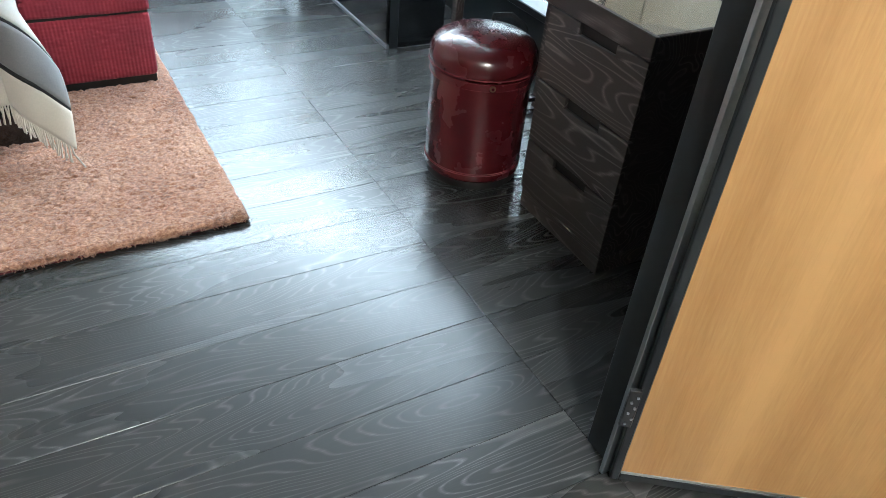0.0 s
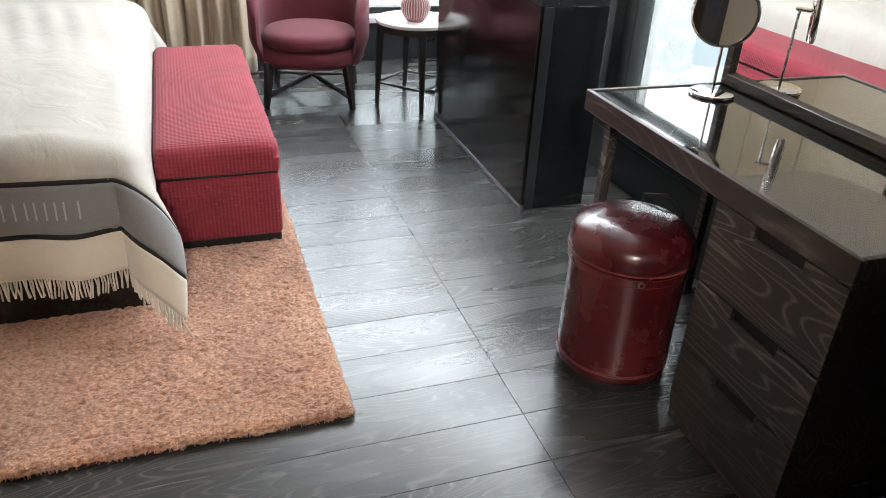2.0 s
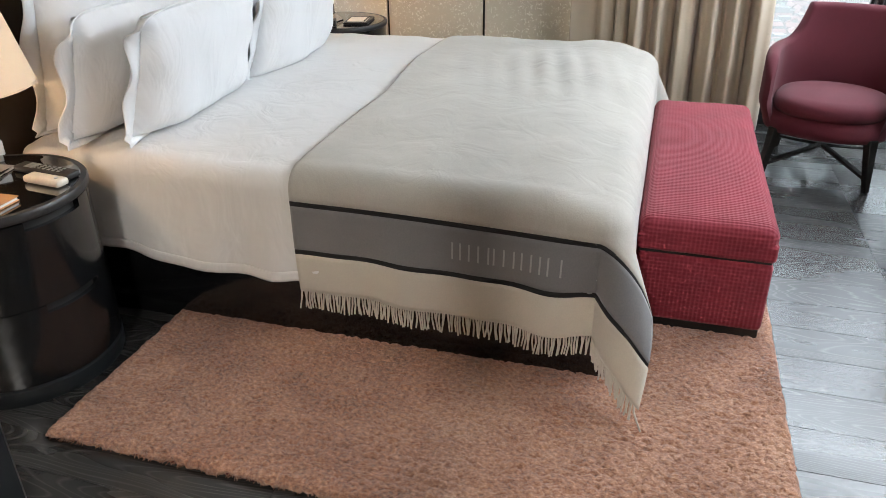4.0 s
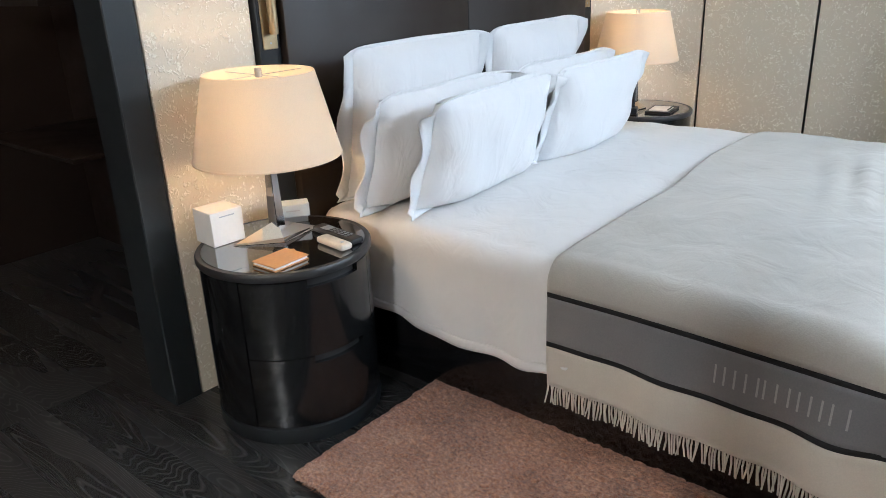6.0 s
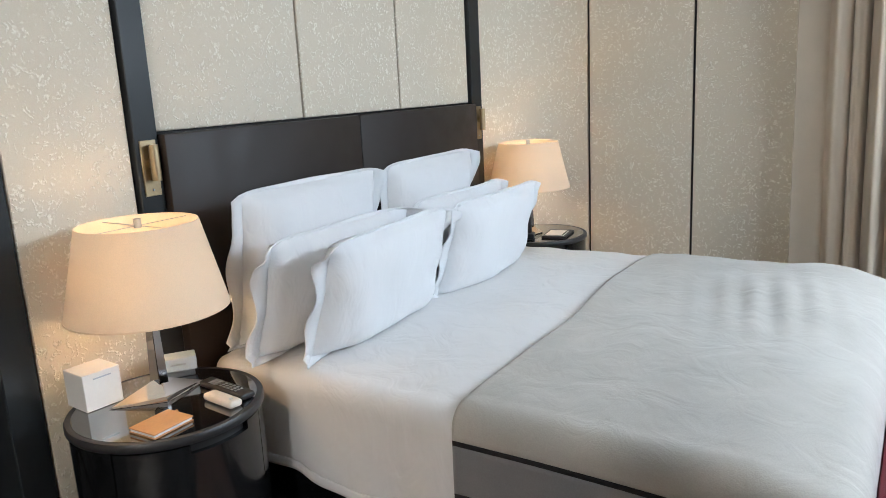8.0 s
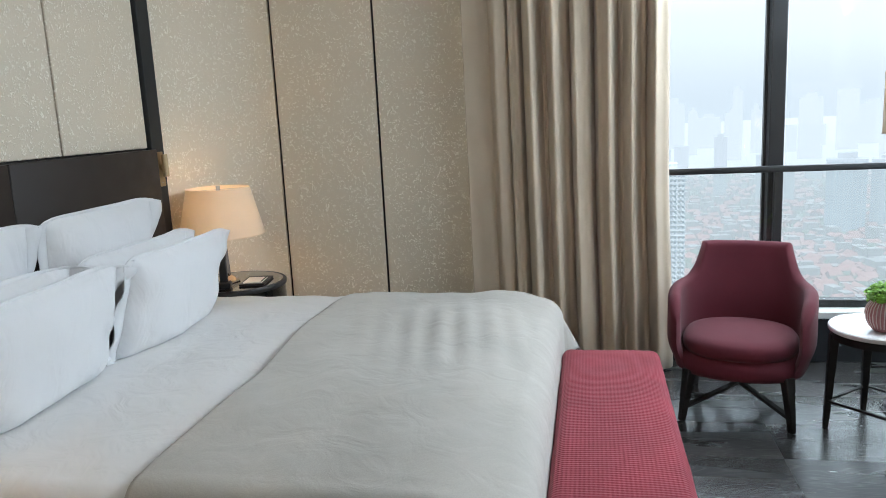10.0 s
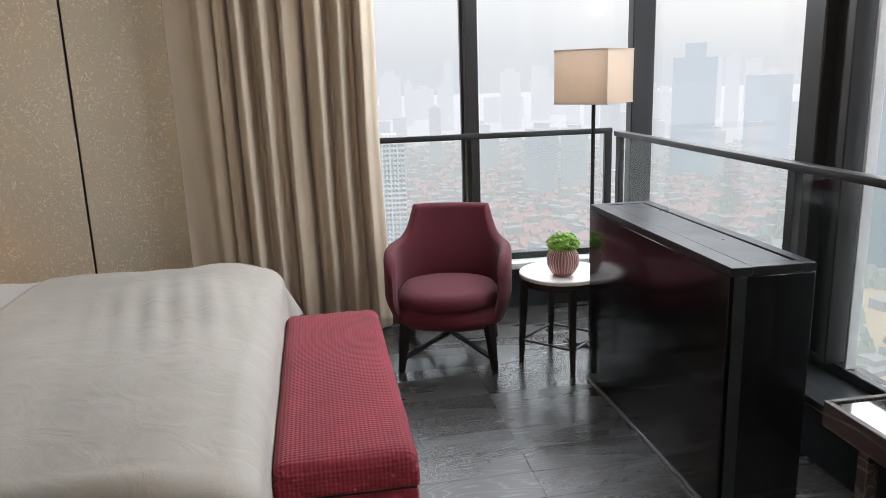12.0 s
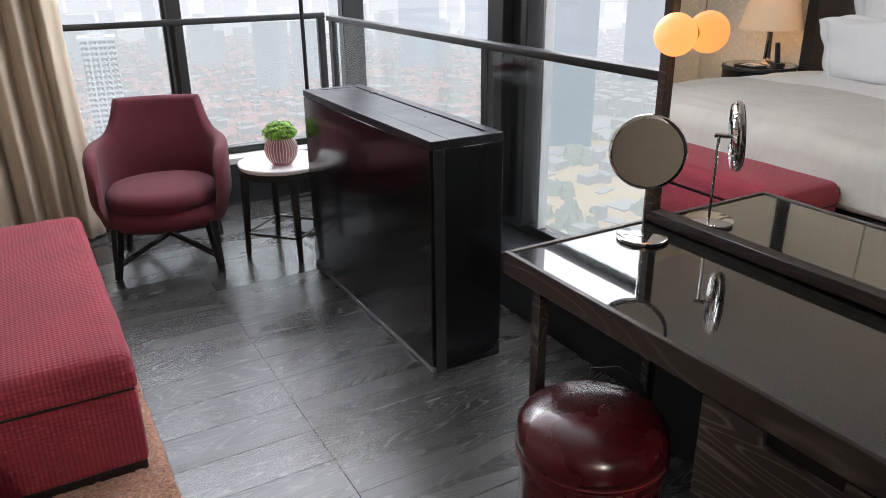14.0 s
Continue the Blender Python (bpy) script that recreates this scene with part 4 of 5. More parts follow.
def bedside_things():
    z = 0.6235
    c = thing("card_box", "standing white card box with small print", "box", (-3.085, 0.878, z), -4)
    part("box", box(-0.058, 0.058, -0.061, 0.061, 0, 0.120, 0.002, 1), M_PAPER, c)
    part("print", box(0.058, 0.0588, -0.028, 0.030, 0.098, 0.1025), M_STEEL, c, "small grey printed line")
    s = thing("tissue_box", "small pale blue box on a stand beside the lamp", "box", (-3.035, 1.165, z), 55)
    part("stand", box(-0.048, 0.048, -0.030, 0.030, 0, 0.022, 0.002, 1), M_STEEL, s)
    part("box", box(-0.056, 0.056, -0.036, 0.036, 0.022, 0.070, 0.003, 1), M_BLUECARD, s)
    part("print", box(-0.030, 0.020, -0.0368, -0.036, 0.044, 0.049), M_STEEL, s, "small grey printed line")
    n = thing("notepad", "tan leather notepad with a pencil loop", "notepad", (-2.738, 0.862, z), 2)
    part("cover", box(-0.055, 0.055, -0.070, 0.070, 0, 0.004, 0.001, 1), M_TAN, n)
    part("pages", box(-0.052, 0.051, -0.067, 0.067, 0.004, 0.012), M_PAPER, n)
    part("cover", box(-0.055, 0.055, -0.070, 0.070, 0.012, 0.016, 0.001, 1), M_TAN, n)
    part("loop", rod((-0.03, 0.070, 0.008), (-0.03, 0.082, 0.008), 0.006, 10), M_TAN, n)
    r = thing("remote_control", "ivory remote control on the night table", "remote", (-2.705, 1.062, z), 84)
    part("case", box(-0.024, 0.024, -0.072, 0.072, 0.001, 0.024, 0.009, 3), M_IVORYPLASTIC, r)
    part("button", rod((0, -0.045, 0.0235), (0, -0.045, 0.026), 0.006, 14), M_SILVERBOX, r, "round grey button")
    r = thing("remote_control", "black remote control with grey buttons", "remote", (-2.765, 1.132, z), 84)
    part("case", box(-0.026, 0.026, -0.115, 0.115, 0.001, 0.020, 0.006, 3), M_PLASTIC, r)
    part("screen", box(-0.018, 0.018, 0.040, 0.075, 0.0201, 0.0212), M_SILVERBOX, r, "grey display")
    for i in range(3):
        for j in range(7):
            part("button", box(-0.016 + 0.012 * i, -0.008 + 0.012 * i, -0.07 + 0.02 * j, -0.060 + 0.02 * j, 0.020, 0.0225, 0.001, 1), M_STEEL, r)
    k = thing("desk_telephone", "black cordless telephone standing in its cradle", "telephone", (-2.90, 3.61, z), 200)
    part("cradle", box(-0.04, 0.04, -0.045, 0.045, 0, 0.035, 0.008, 2), M_PLASTIC, k)
    part("handset", bar((0, -0.005, 0.03), (0, -0.04, 0.19), 0.046, 0.024, 0.042, 0.02, 0.006), M_PLASTIC, k)
    t = thing("notepad", "leather tray with paper pad and pen", "notepad", (-2.775, 3.77, z), 10)
    part("tray", box(-0.075, 0.075, -0.11, 0.11, 0, 0.012, 0.002, 1), M_PLASTIC, t)
    part("pages", box(-0.055, 0.055, -0.09, 0.05, 0.012, 0.018), M_PAPER, t)
    part("pen", rod((0.05, -0.08, 0.017), (0.05, 0.07, 0.017), 0.005, 10), M_PLASTIC, t)
    for y in (1.270, 3.575):
        w = thing("reading_light", "brass reading light on a wall plate", "wall lamp", (XW + 0.022, y, 1.225))
        part("plate", box(0, 0.006, -0.033, 0.033, 0, 0.195, 0.002, 1), M_BRASS, w, "brass wall plate")
        part("bracket", box(0.006, 0.022, -0.008, 0.008, 0.10, 0.125, 0.002, 1), M_BRASS, w)
        part("head", rod((0.033, 0, 0.055), (0.033, 0, 0.180), 0.017, 24), M_BRASS, w, "brass cylinder head")
        part("screw", rod((0.006, 0, 0.022), (0.008, 0, 0.022), 0.004, 10), M_STEEL, w)


bedside_things()


# ---- curtain, armchair, side table, floor lamp, console ----
def curtain():
    c = thing("curtain", "taupe floor-length curtain gathered in folds beside the window", "curtain", (0, 4.14, 0))
    xs = steps(-1.545, -0.385, 420)

    def f(x, z):
        t = (x + 1.545) / 1.16
        amp = 0.018 + 0.050 * hump(t, 0.16, 0.34)
        k = 2 * math.pi * (1.2 * t + 6.9 * t * hump(t, 0.05, 0.35))
        y = amp * (math.sin(k) + 0.35 * math.sin(2.3 * k + 1.3) + 0.2 * math.sin(0.6 * k + z * 0.8))
        y += 0.010 * noise.noise((t * 14, z * 1.4, 0))
        xx = x + 0.012 * math.sin(k * 1.0 + 1.0) + 0.015 * (1 - z / 2.7) * math.sin(5 * t)
        return (xx - 0.02 * (z / 2.7 - 0.5) * (1 - t) + 0.035 * t * t * (1 - hump(z, 0.0, 1.3)), y, z)
    thick(part("cloth", sheet(xs, steps(0.012, 2.72, 26), f), M_CURTAIN, c, angle=180), 0.004, 0.0)
    structure("curtain_track", box(-1.6, 1.2, 4.10, 4.16, 2.72, 2.748), M_LEDGE, "white curtain track at the ceiling", "trim")


curtain()


def armchair():
    a = thing("armchair", "crimson upholstered tub armchair on crossed black legs", "armchair", (-0.083, 3.575, 0), -13.6)
    n_phi = 60

    def plan(q, grow=0.0):
        """The U of the shell from the right arm (q=-1) round the back to the left (q=1)."""
        a_ = q * 2.15
        rx, ry = 0.315 + grow, 0.285 + grow
        ex = 0.72
        sx, cy = math.sin(a_), math.cos(a_)
        x = rx * math.copysign(abs(sx) ** ex, sx)
        y = ry * math.copysign(abs(cy) ** (ex if cy > 0 else 1.0), cy)
        if cy < 0:
            y = -0.27 * abs(cy) / abs(math.cos(2.15))
        return x, y

    def crest(x, y):
        k = min(1, max(0, (abs(x) - 0.212) / 0.085))
        front = hump(-y, -0.02, 0.28)
        return 0.805 - 0.165 * (1 - (1 - k) ** 2.6) - 0.012 * k * hump(abs(x), 0.19, 0.2) - 0.03 * front

    def shell(q, v):
        """v: 0 to 1 up the outside, 1 to 2 over the rim, 2 to 3 down the inside."""
        x, y = plan(q)
        e = 0.01
        (xa, ya), (xb, yb) = plan(max(-1, q - e)), plan(min(1, q + e))
        nx, ny = -(yb - ya), xb - xa
        k = math.hypot(nx, ny) or 1
        nx, ny = nx / k, ny / k
        if nx * x + ny * y < 0:
            nx, ny = -nx, -ny
        t = 0.032 * math.sqrt(max(0.0, 1 - max(0, (abs(q) - 0.86) / 0.14) ** 2))
        z1 = crest(x, y) - 0.030 - 0.10 * max(0, (abs(q) - 0.86) / 0.14) ** 2
        z0 = 0.262
        if v <= 1:
            off, z = t, z0 + (z1 - z0) * v
        elif v <= 2:
            off, z = t * math.cos((v - 1) * math.pi), z1 + 0.030 * math.sin((v - 1) * math.pi)
        else:
            off, z = -t, z1 - (z1 - z0) * (v - 2)
        lean = 0.085 * hump(z, 0.45, 0.85) * hump(y, 0.0, 0.25)
        tuck = 1 - 0.12 * (1 - hump(z, 0.24, 0.40))
        return ((x + nx * off) * tuck, (y + ny * off) * tuck + lean, z)
    rows_v = steps(0, 1, 16)[:-1] + steps(1, 2, 8) + steps(2, 3, 14)[1:]
    part("shell", sheet(steps(-1, 1, 84), rows_v, shell), M_RED, a, "wrap-round back and arms", angle=180)

    def slab(name, rx, y0, y1, z0, z1, ex, dome, m, label):
        b = bmesh.new()
        n_a, prof = 56, [(0.0, 0), (0.80, 0), (0.95, 0.10), (1.0, 0.40), (0.985, 0.70), (0.93, 0.90), (0.78, 0.98), (0.4, 1.0), (0.0, 1.0)]
        rings = []
        for k, h in prof:
            ring = []
            for i in range(n_a):
                t = 2 * math.pi * i / n_a
                c, s = math.cos(t), math.sin(t)
                x = rx * k * math.copysign(abs(c) ** ex, c)
                y = (y0 + y1) / 2 + (y1 - y0) / 2 * k * math.copysign(abs(s) ** ex, s)
                ring.append(b.verts.new((x, y, z0 + (z1 - z0) * h + dome * (1 - k * k) * h)))
            rings.append(ring)
        for r0, r1 in zip(rings, rings[1:]):
            for i in range(n_a):
                j = (i + 1) % n_a
                b.faces.new((r0[i], r0[j], r1[j], r1[i]))
        bmesh.ops.remove_doubles(b, verts=b.verts, dist=0.0005)
        return part(name, b, m, a, label, angle=70)
    slab("seat_base", 0.315, -0.325, 0.27, 0.232, 0.350, 0.82, 0.0, M_RED, "upholstered seat rail")
    slab("seat_cushion", 0.272, -0.335, 0.22, 0.335, 0.425, 0.86, 0.022, M_RED, "plump seat cushion")
    feet = ((-0.249, -0.268), (0.249, -0.268), (0.249, 0.268), (-0.249, 0.268))
    for x, y in feet:
        part("leg", bar((x, y, 0), (x * 0.88, y * 0.88, 0.262), 0.028, 0.030, 0.050, 0.050, 0.004), M_TRIMBLACK, a, "tapered black leg")
    hub = (0.0, 0.0, 0.135)
    for x, y in feet:
        part("stretcher", bar((x * 0.97, y * 0.97, 0.070), hub, 0.032, 0.016), M_TRIMBLACK, a)


armchair()


def side_table():
    cx, cy, r = 0.486, 3.335, 0.226
    t = thing("side_table", "round white marble side table on black legs", "table", (cx, cy, 0), 42)
    part("top", lathe([(0, 0.482), (r - 0.004, 0.482), (r, 0.487), (r, 0.500), (r - 0.005, 0.505), (0, 0.505)], 64), M_MARBLE, t, "white marble top")
    part("ring", lathe([(r - 0.04, 0.445), (r - 0.012, 0.445), (r - 0.010, 0.481), (r - 0.04, 0.481)], 64), M_TRIMBLACK, t, "black ring under the marble")
    k = 0.157
    feet = [(-k, -k), (k, -k), (k, k), (-k, k)]
    for x, y in feet:
        part("leg", bar((x, y, 0), (x * 0.90, y * 0.90, 0.462), 0.024, 0.024, 0.042, 0.042, 0.003), M_TRIMBLACK, t)
    for i in range(4):
        (x0, y0), (x1, y1) = feet[i], feet[(i + 1) % 4]
        part("stretcher", bar((x0, y0, 0.135), (x1, y1, 0.135), 0.016, 0.012), M_TRIMBLACK, t)
    p = thing("flower_pot", "ribbed pink glazed pot on the marble table", "pot", (0.468, 3.262, 0.506))
    p.scale = (1.14, 1.14, 1.14)
    prof = [(0, 0), (0.038, 0.0), (0.055, 0.018), (0.068, 0.045), (0.072, 0.07), (0.066, 0.098), (0.052, 0.118), (0.045, 0.124), (0.040, 0.122), (0.04, 0.10), (0, 0.10)]
    part("body", lathe(prof, 192, ribs=32, depth=0.022), M_POT, p)
    bm = bmesh.new()
    for i in range(32):
        a = 2 * math.pi * (i + 0.0) / 32
        pts = [(rr * 1.018 * math.cos(a), rr * 1.018 * math.sin(a), z) for rr, z in prof[2:7]]
        for u, v in zip(pts, pts[1:]):
            rod(u, v, 0.0022, 5, bm=bm)
    part("ribs", bm, M_POTRIB, p, "pale raised ribs")
    g = thing("plant", "round clump of bright green leaves in the pot", "plant", (0.468, 3.262, 0.627))
    g.scale = (1.14, 1.14, 1.14)
    core = bmesh.new()
    bmesh.ops.create_icosphere(core, subdivisions=2, radius=0.05)
    bmesh.ops.translate(core, vec=(0, 0, 0.035), verts=core.verts)
    part("crown_core", core, M_LEAFDARK, g)
    rnd = random.Random(3)
    bm = bmesh.new()
    for k in range(620):
        d = Vector((rnd.gauss(0, 1), rnd.gauss(0, 1), rnd.gauss(0.25, 0.9))).normalized()
        if d.z < -0.35:
            continue
        c = Vector((0, 0, 0.034)) + Vector((d.x * 0.066, d.y * 0.066, d.z * 0.052)) * rnd.uniform(0.82, 1.12)
        q = (d + Vector((rnd.uniform(-0.7, 0.7), rnd.uniform(-0.7, 0.7), rnd.uniform(-0.5, 0.7)))).normalized().to_track_quat("Z", "Y").to_matrix()
        s = rnd.uniform(0.006, 0.011)
        vs = [bm.verts.new(c + q @ Vector(v) * s) for v in ((-1, 0, 0.25), (0, -0.8, 0), (1, 0, 0.25), (0, 0.9, -0.1))]
        bm.faces.new(vs)
    part("leaves", bm, M_LEAF, g, "small crinkled leaves", smooth=False)


side_table()


def floor_lamp():
    l = thing("floor_lamp", "tall floor lamp with a square beige shade", "lamp", (0.752, 3.6, 0), 42)
    part("base", lathe([(0, 0), (0.14, 0), (0.142, 0.006), (0.138, 0.018), (0, 0.020)], 48), M_BLACKWOOD, l)
    part("pole", rod((0, 0, 0.018), (0, 0, 1.60), 0.011, 16), M_BLACKWOOD, l)
    h = 0.156
    bm = bmesh.new()
    lo, hi = [], []
    for x, y in ((-1, -1), (1, -1), (1, 1), (-1, 1)):
        lo.append(bm.verts.new((x * h, y * h, 1.365)))
        hi.append(bm.verts.new((x * h, y * h, 1.645)))
    for i in range(4):
        j = (i + 1) % 4
        bm.faces.new((lo[i], lo[j], hi[j], hi[i]))
    sh = part("shade", bm, M_SHADEBEIGE, l, "square beige cloth shade", smooth=False)
    for z in (1.366, 1.644):
        part("shade_edge", sweep([(-h, -h, z), (h, -h, z), (h, h, z), (-h, h, z)], 0.006, 0.006, True), M_SHADEBEIGE, sh, smooth=False)
    part("spider", rod((-h, 0, 1.60), (h, 0, 1.60), 0.003, 8, bm=rod((0, -h, 1.60), (0, h, 1.60), 0.003, 8)), M_STEEL, l)
    part("bulb", lathe([(0, 1.47), (0.02, 1.475), (0.03, 1.51), (0.02, 1.545), (0, 1.55)], 16, (0.03, 0)), M_BULB, l).visible_shadow = False
    pts = [(0.10, -0.06, 0.006), (0.02, -0.2, 0.006), (-0.10, -0.22, 0.02), (-0.19, -0.14, 0.10), (-0.2, 0.0, 0.02), (-0.1, 0.12, 0.006)]
    part("cord", sweep(pts, 0.006, 0.006), M_PLASTIC, l)


floor_lamp()


def console():
    x0, x1, y0, y1, h = 0.532, 0.835, 1.785, 3.045, 0.91
    c = thing("tv_lift_cabinet", "tall black lacquered cabinet standing free by the window", "cabinet", ((x0 + x1) / 2, (y0 + y1) / 2, 0))
    hx, hy = (x1 - x0) / 2, (y1 - y0) / 2
    part("body", box(-hx + 0.012, hx, -hy, hy, 0.0, h - 0.032, 0.002, 1), M_GLOSS, c)
    part("front_panel", box(-hx, -hx + 0.012, -hy + 0.010, hy, 0.022, h - 0.032, 0.002, 1), M_GLOSS, c, "polished black front")
    part("base_strip", box(-hx - 0.004, -hx + 0.012, -hy, hy, 0.0, 0.020, 0.002, 1), M_STEEL, c, "thin metal base strip")
    part("corner_strip", box(-hx + 0.012, -hx + 0.055, -hy - 0.003, -hy, 0.0, h - 0.032, 0.001, 1), M_BLACKWOOD, c)
    z0, z1 = h - 0.030, h
    part("top_frame", box(-hx, -hx + 0.075, -hy, hy, z0, z1, 0.002, 1), M_BLACKWOOD, c)
    part("top_frame", box(hx - 0.045, hx, -hy, hy, z0, z1, 0.002, 1), M_BLACKWOOD, c)
    part("top_frame", box(-hx + 0.075, hx - 0.045, -hy, -hy + 0.045, z0, z1, 0.002, 1), M_BLACKWOOD, c)
    part("top_frame", box(-hx + 0.075, hx - 0.045, hy - 0.045, hy, z0, z1, 0.002, 1), M_BLACKWOOD, c)
    part("lift_flap", box(-hx + 0.079, hx - 0.055, -hy + 0.049, hy - 0.049, z0, z1 - 0.002, 0.002, 1), M_BLACKWOOD, c, "flap over the lift")


console()


# ---- vanity ----
def vanity():
    X0, X1, Y0, Y1 = 0.402, 0.935, 0.006, 1.140
    v = thing("vanity_desk", "dark stained oak vanity desk with a black glass top", "desk", (0, 0, 0))
    part("side_rim", box(X0, X0 + 0.016, Y0, Y1, 0.692, 0.757, 0.002, 1), M_VANITY, v)
    part("side_rim", box(X1 - 0.016, X1, Y0, Y1, 0.692, 0.757, 0.002, 1), M_VANITY, v)
    part("side_rim", box(X0 + 0.016, X1 - 0.016, Y0, Y0 + 0.016, 0.692, 0.757, 0.002, 1), M_VANITY, v)
    part("side_rim", box(X0 + 0.016, X1 - 0.016, Y1 - 0.016, Y1, 0.692, 0.757, 0.002, 1), M_VANITY, v)
    part("underside", box(X0 + 0.016, X1 - 0.016, Y0 + 0.016, Y1 - 0.016, 0.692, 0.740), M_TRIMBLACK, v)
    part("glass_top", box(X0 + 0.017, X1 - 0.017, Y0 + 0.017, Y1 - 0.017, 0.740, 0.7525, 0.001, 1), M_BLACKGLASS, v, "black mirror-polished glass", smooth=False)
    for x in (0.452, 0.885):
        part("leg", box(x - 0.016, x + 0.016, 1.02, 1.052, 0.0, 0.692, 0.002, 1), M_VANITY, v)
    part("stretcher", box(0.468, 0.869, 1.026, 1.046, 0.03, 0.05, 0.002, 1), M_VANITY, v)
    d = thing("drawer_unit", "dark oak drawer unit under the vanity desk", "drawers", (0, 0, 0))
    part("carcass", box(X0 + 0.020, X1 - 0.02, 0.010, 0.436, 0.068, 0.691, 0.002, 1), M_VANITY, d)
    part("plinth", box(X0 + 0.004, X1 - 0.02, 0.008, 0.432, 0.0, 0.066, 0.002, 1), M_VANITY, d)
    for z0, z1 in ((0.072, 0.250), (0.256, 0.459), (0.465, 0.688)):
        y0, y1 = 0.007, 0.437
        a0, a1, zc = 0.132, 0.293, z1 - 0.032
        bm = box(X0, X0 + 0.020, y0, y1, z0, zc, 0.0012, 1)
        box(X0, X0 + 0.020, y0, a0, zc - 0.001, z1, 0.0012, 1, bm)
        box(X0, X0 + 0.020, a1, y1, zc - 0.001, z1, 0.0012, 1, bm)
        dr = part("drawer_front", bm, M_VANITY, d, "oak front with a cut-out pull", smooth=False)
        # added black plate stands in for the shade inside the cut-out
        part("pull_shade_plate", box(X0 + 0.012, X0 + 0.0195, a0, a1, zc, z1), M_TRIMBLACK, dr)
    m = thing("vanity_mirror", "large wall mirror in a slim dark frame above the desk", "mirror", (0.94, 0, 0.7575))
    y0, y1, h = -0.42, 1.138, 1.25
    part("mirror_glass", box(-0.012, -0.006, y0 + 0.03, y1 - 0.03, 0.035, h - 0.03), M_MIRROR, m, "clear mirror glass", smooth=False)
    part("backing", box(-0.006, 0.012, y0, y1, 0.0, h), M_TRIMBLACK, m)
    part("frame", box(-0.028, -0.006, y1 - 0.030, y1, 0.0, h, 0.002, 1), M_VANITY, m)
    part("frame", box(-0.028, -0.006, y0, y0 + 0.03, 0.0, h, 0.002, 1), M_VANITY, m)
    part("frame", box(-0.034, -0.006, y0 + 0.03, y1 - 0.03, 0.0, 0.035, 0.002, 1), M_VANITY, m)
    part("frame", box(-0.028, -0.006, y0 + 0.03, y1 - 0.03, h - 0.03, h, 0.002, 1), M_VANITY, m)
    g = thing("globe_lamp", "small glowing opal globe on the mirror", "wall lamp", (0.867, 1.045, 1.305))
    b = bmesh.new()
    bmesh.ops.create_uvsphere(b, u_segments=32, v_segments=20, radius=0.056)
    globe = part("globe", b, M_GLOBE, g, "opal glass globe lit orange")
    globe.visible_shadow = False
    part("stem", rod((0.055, 0, 0), (0.067, 0, 0), 0.020, 20), M_BRASS, g)
    k = thing("makeup_mirror", "round chrome magnifying mirror on a stand", "mirror", (0.795, 1.025, 0.7535))
    part("base", lathe([(0, 0), (0.070, 0), (0.072, 0.003), (0.072, 0.009), (0.066, 0.013), (0, 0.014)], 48), M_CHROME, k)
    part("stem", rod((0, 0, 0.012), (0, 0, 0.262), 0.0045, 12), M_CHROME, k)
    part("arm", rod((0.005, 0.012, 0.262), (-0.03, -0.035, 0.262), 0.007, 12), M_CHROME, k)
    face = Matrix.Translation((-0.045, -0.035, 0.262)) @ pose(0, 0, 0, 0, -86, 44)
    b = lathe([(0, 0.004), (0.092, 0.004), (0.099, 0.0), (0.101, -0.006), (0.100, -0.012), (0.06, -0.018), (0, -0.020)], 56)
    bmesh.ops.transform(b, matrix=face, verts=b.verts)
    disc = part("housing", b, M_CHROME, k, "polished chrome back")
    b = lathe([(0, 0.0055), (0.091, 0.0055)], 56)
    bmesh.ops.transform(b, matrix=face, verts=b.verts)
    part("mirror_glass", b, M_MIRROR, disc, "round mirror glass")
    b = bmesh.new()
    for r in (0.045, 0.07, 0.088):
        lathe([(r, -0.020), (r + 0.004, -0.023), (r + 0.008, -0.018)], 48, bm=b)
    bmesh.ops.transform(b, matrix=face, verts=b.verts)
    part("ring", b, M_CHROME, disc)


vanity()


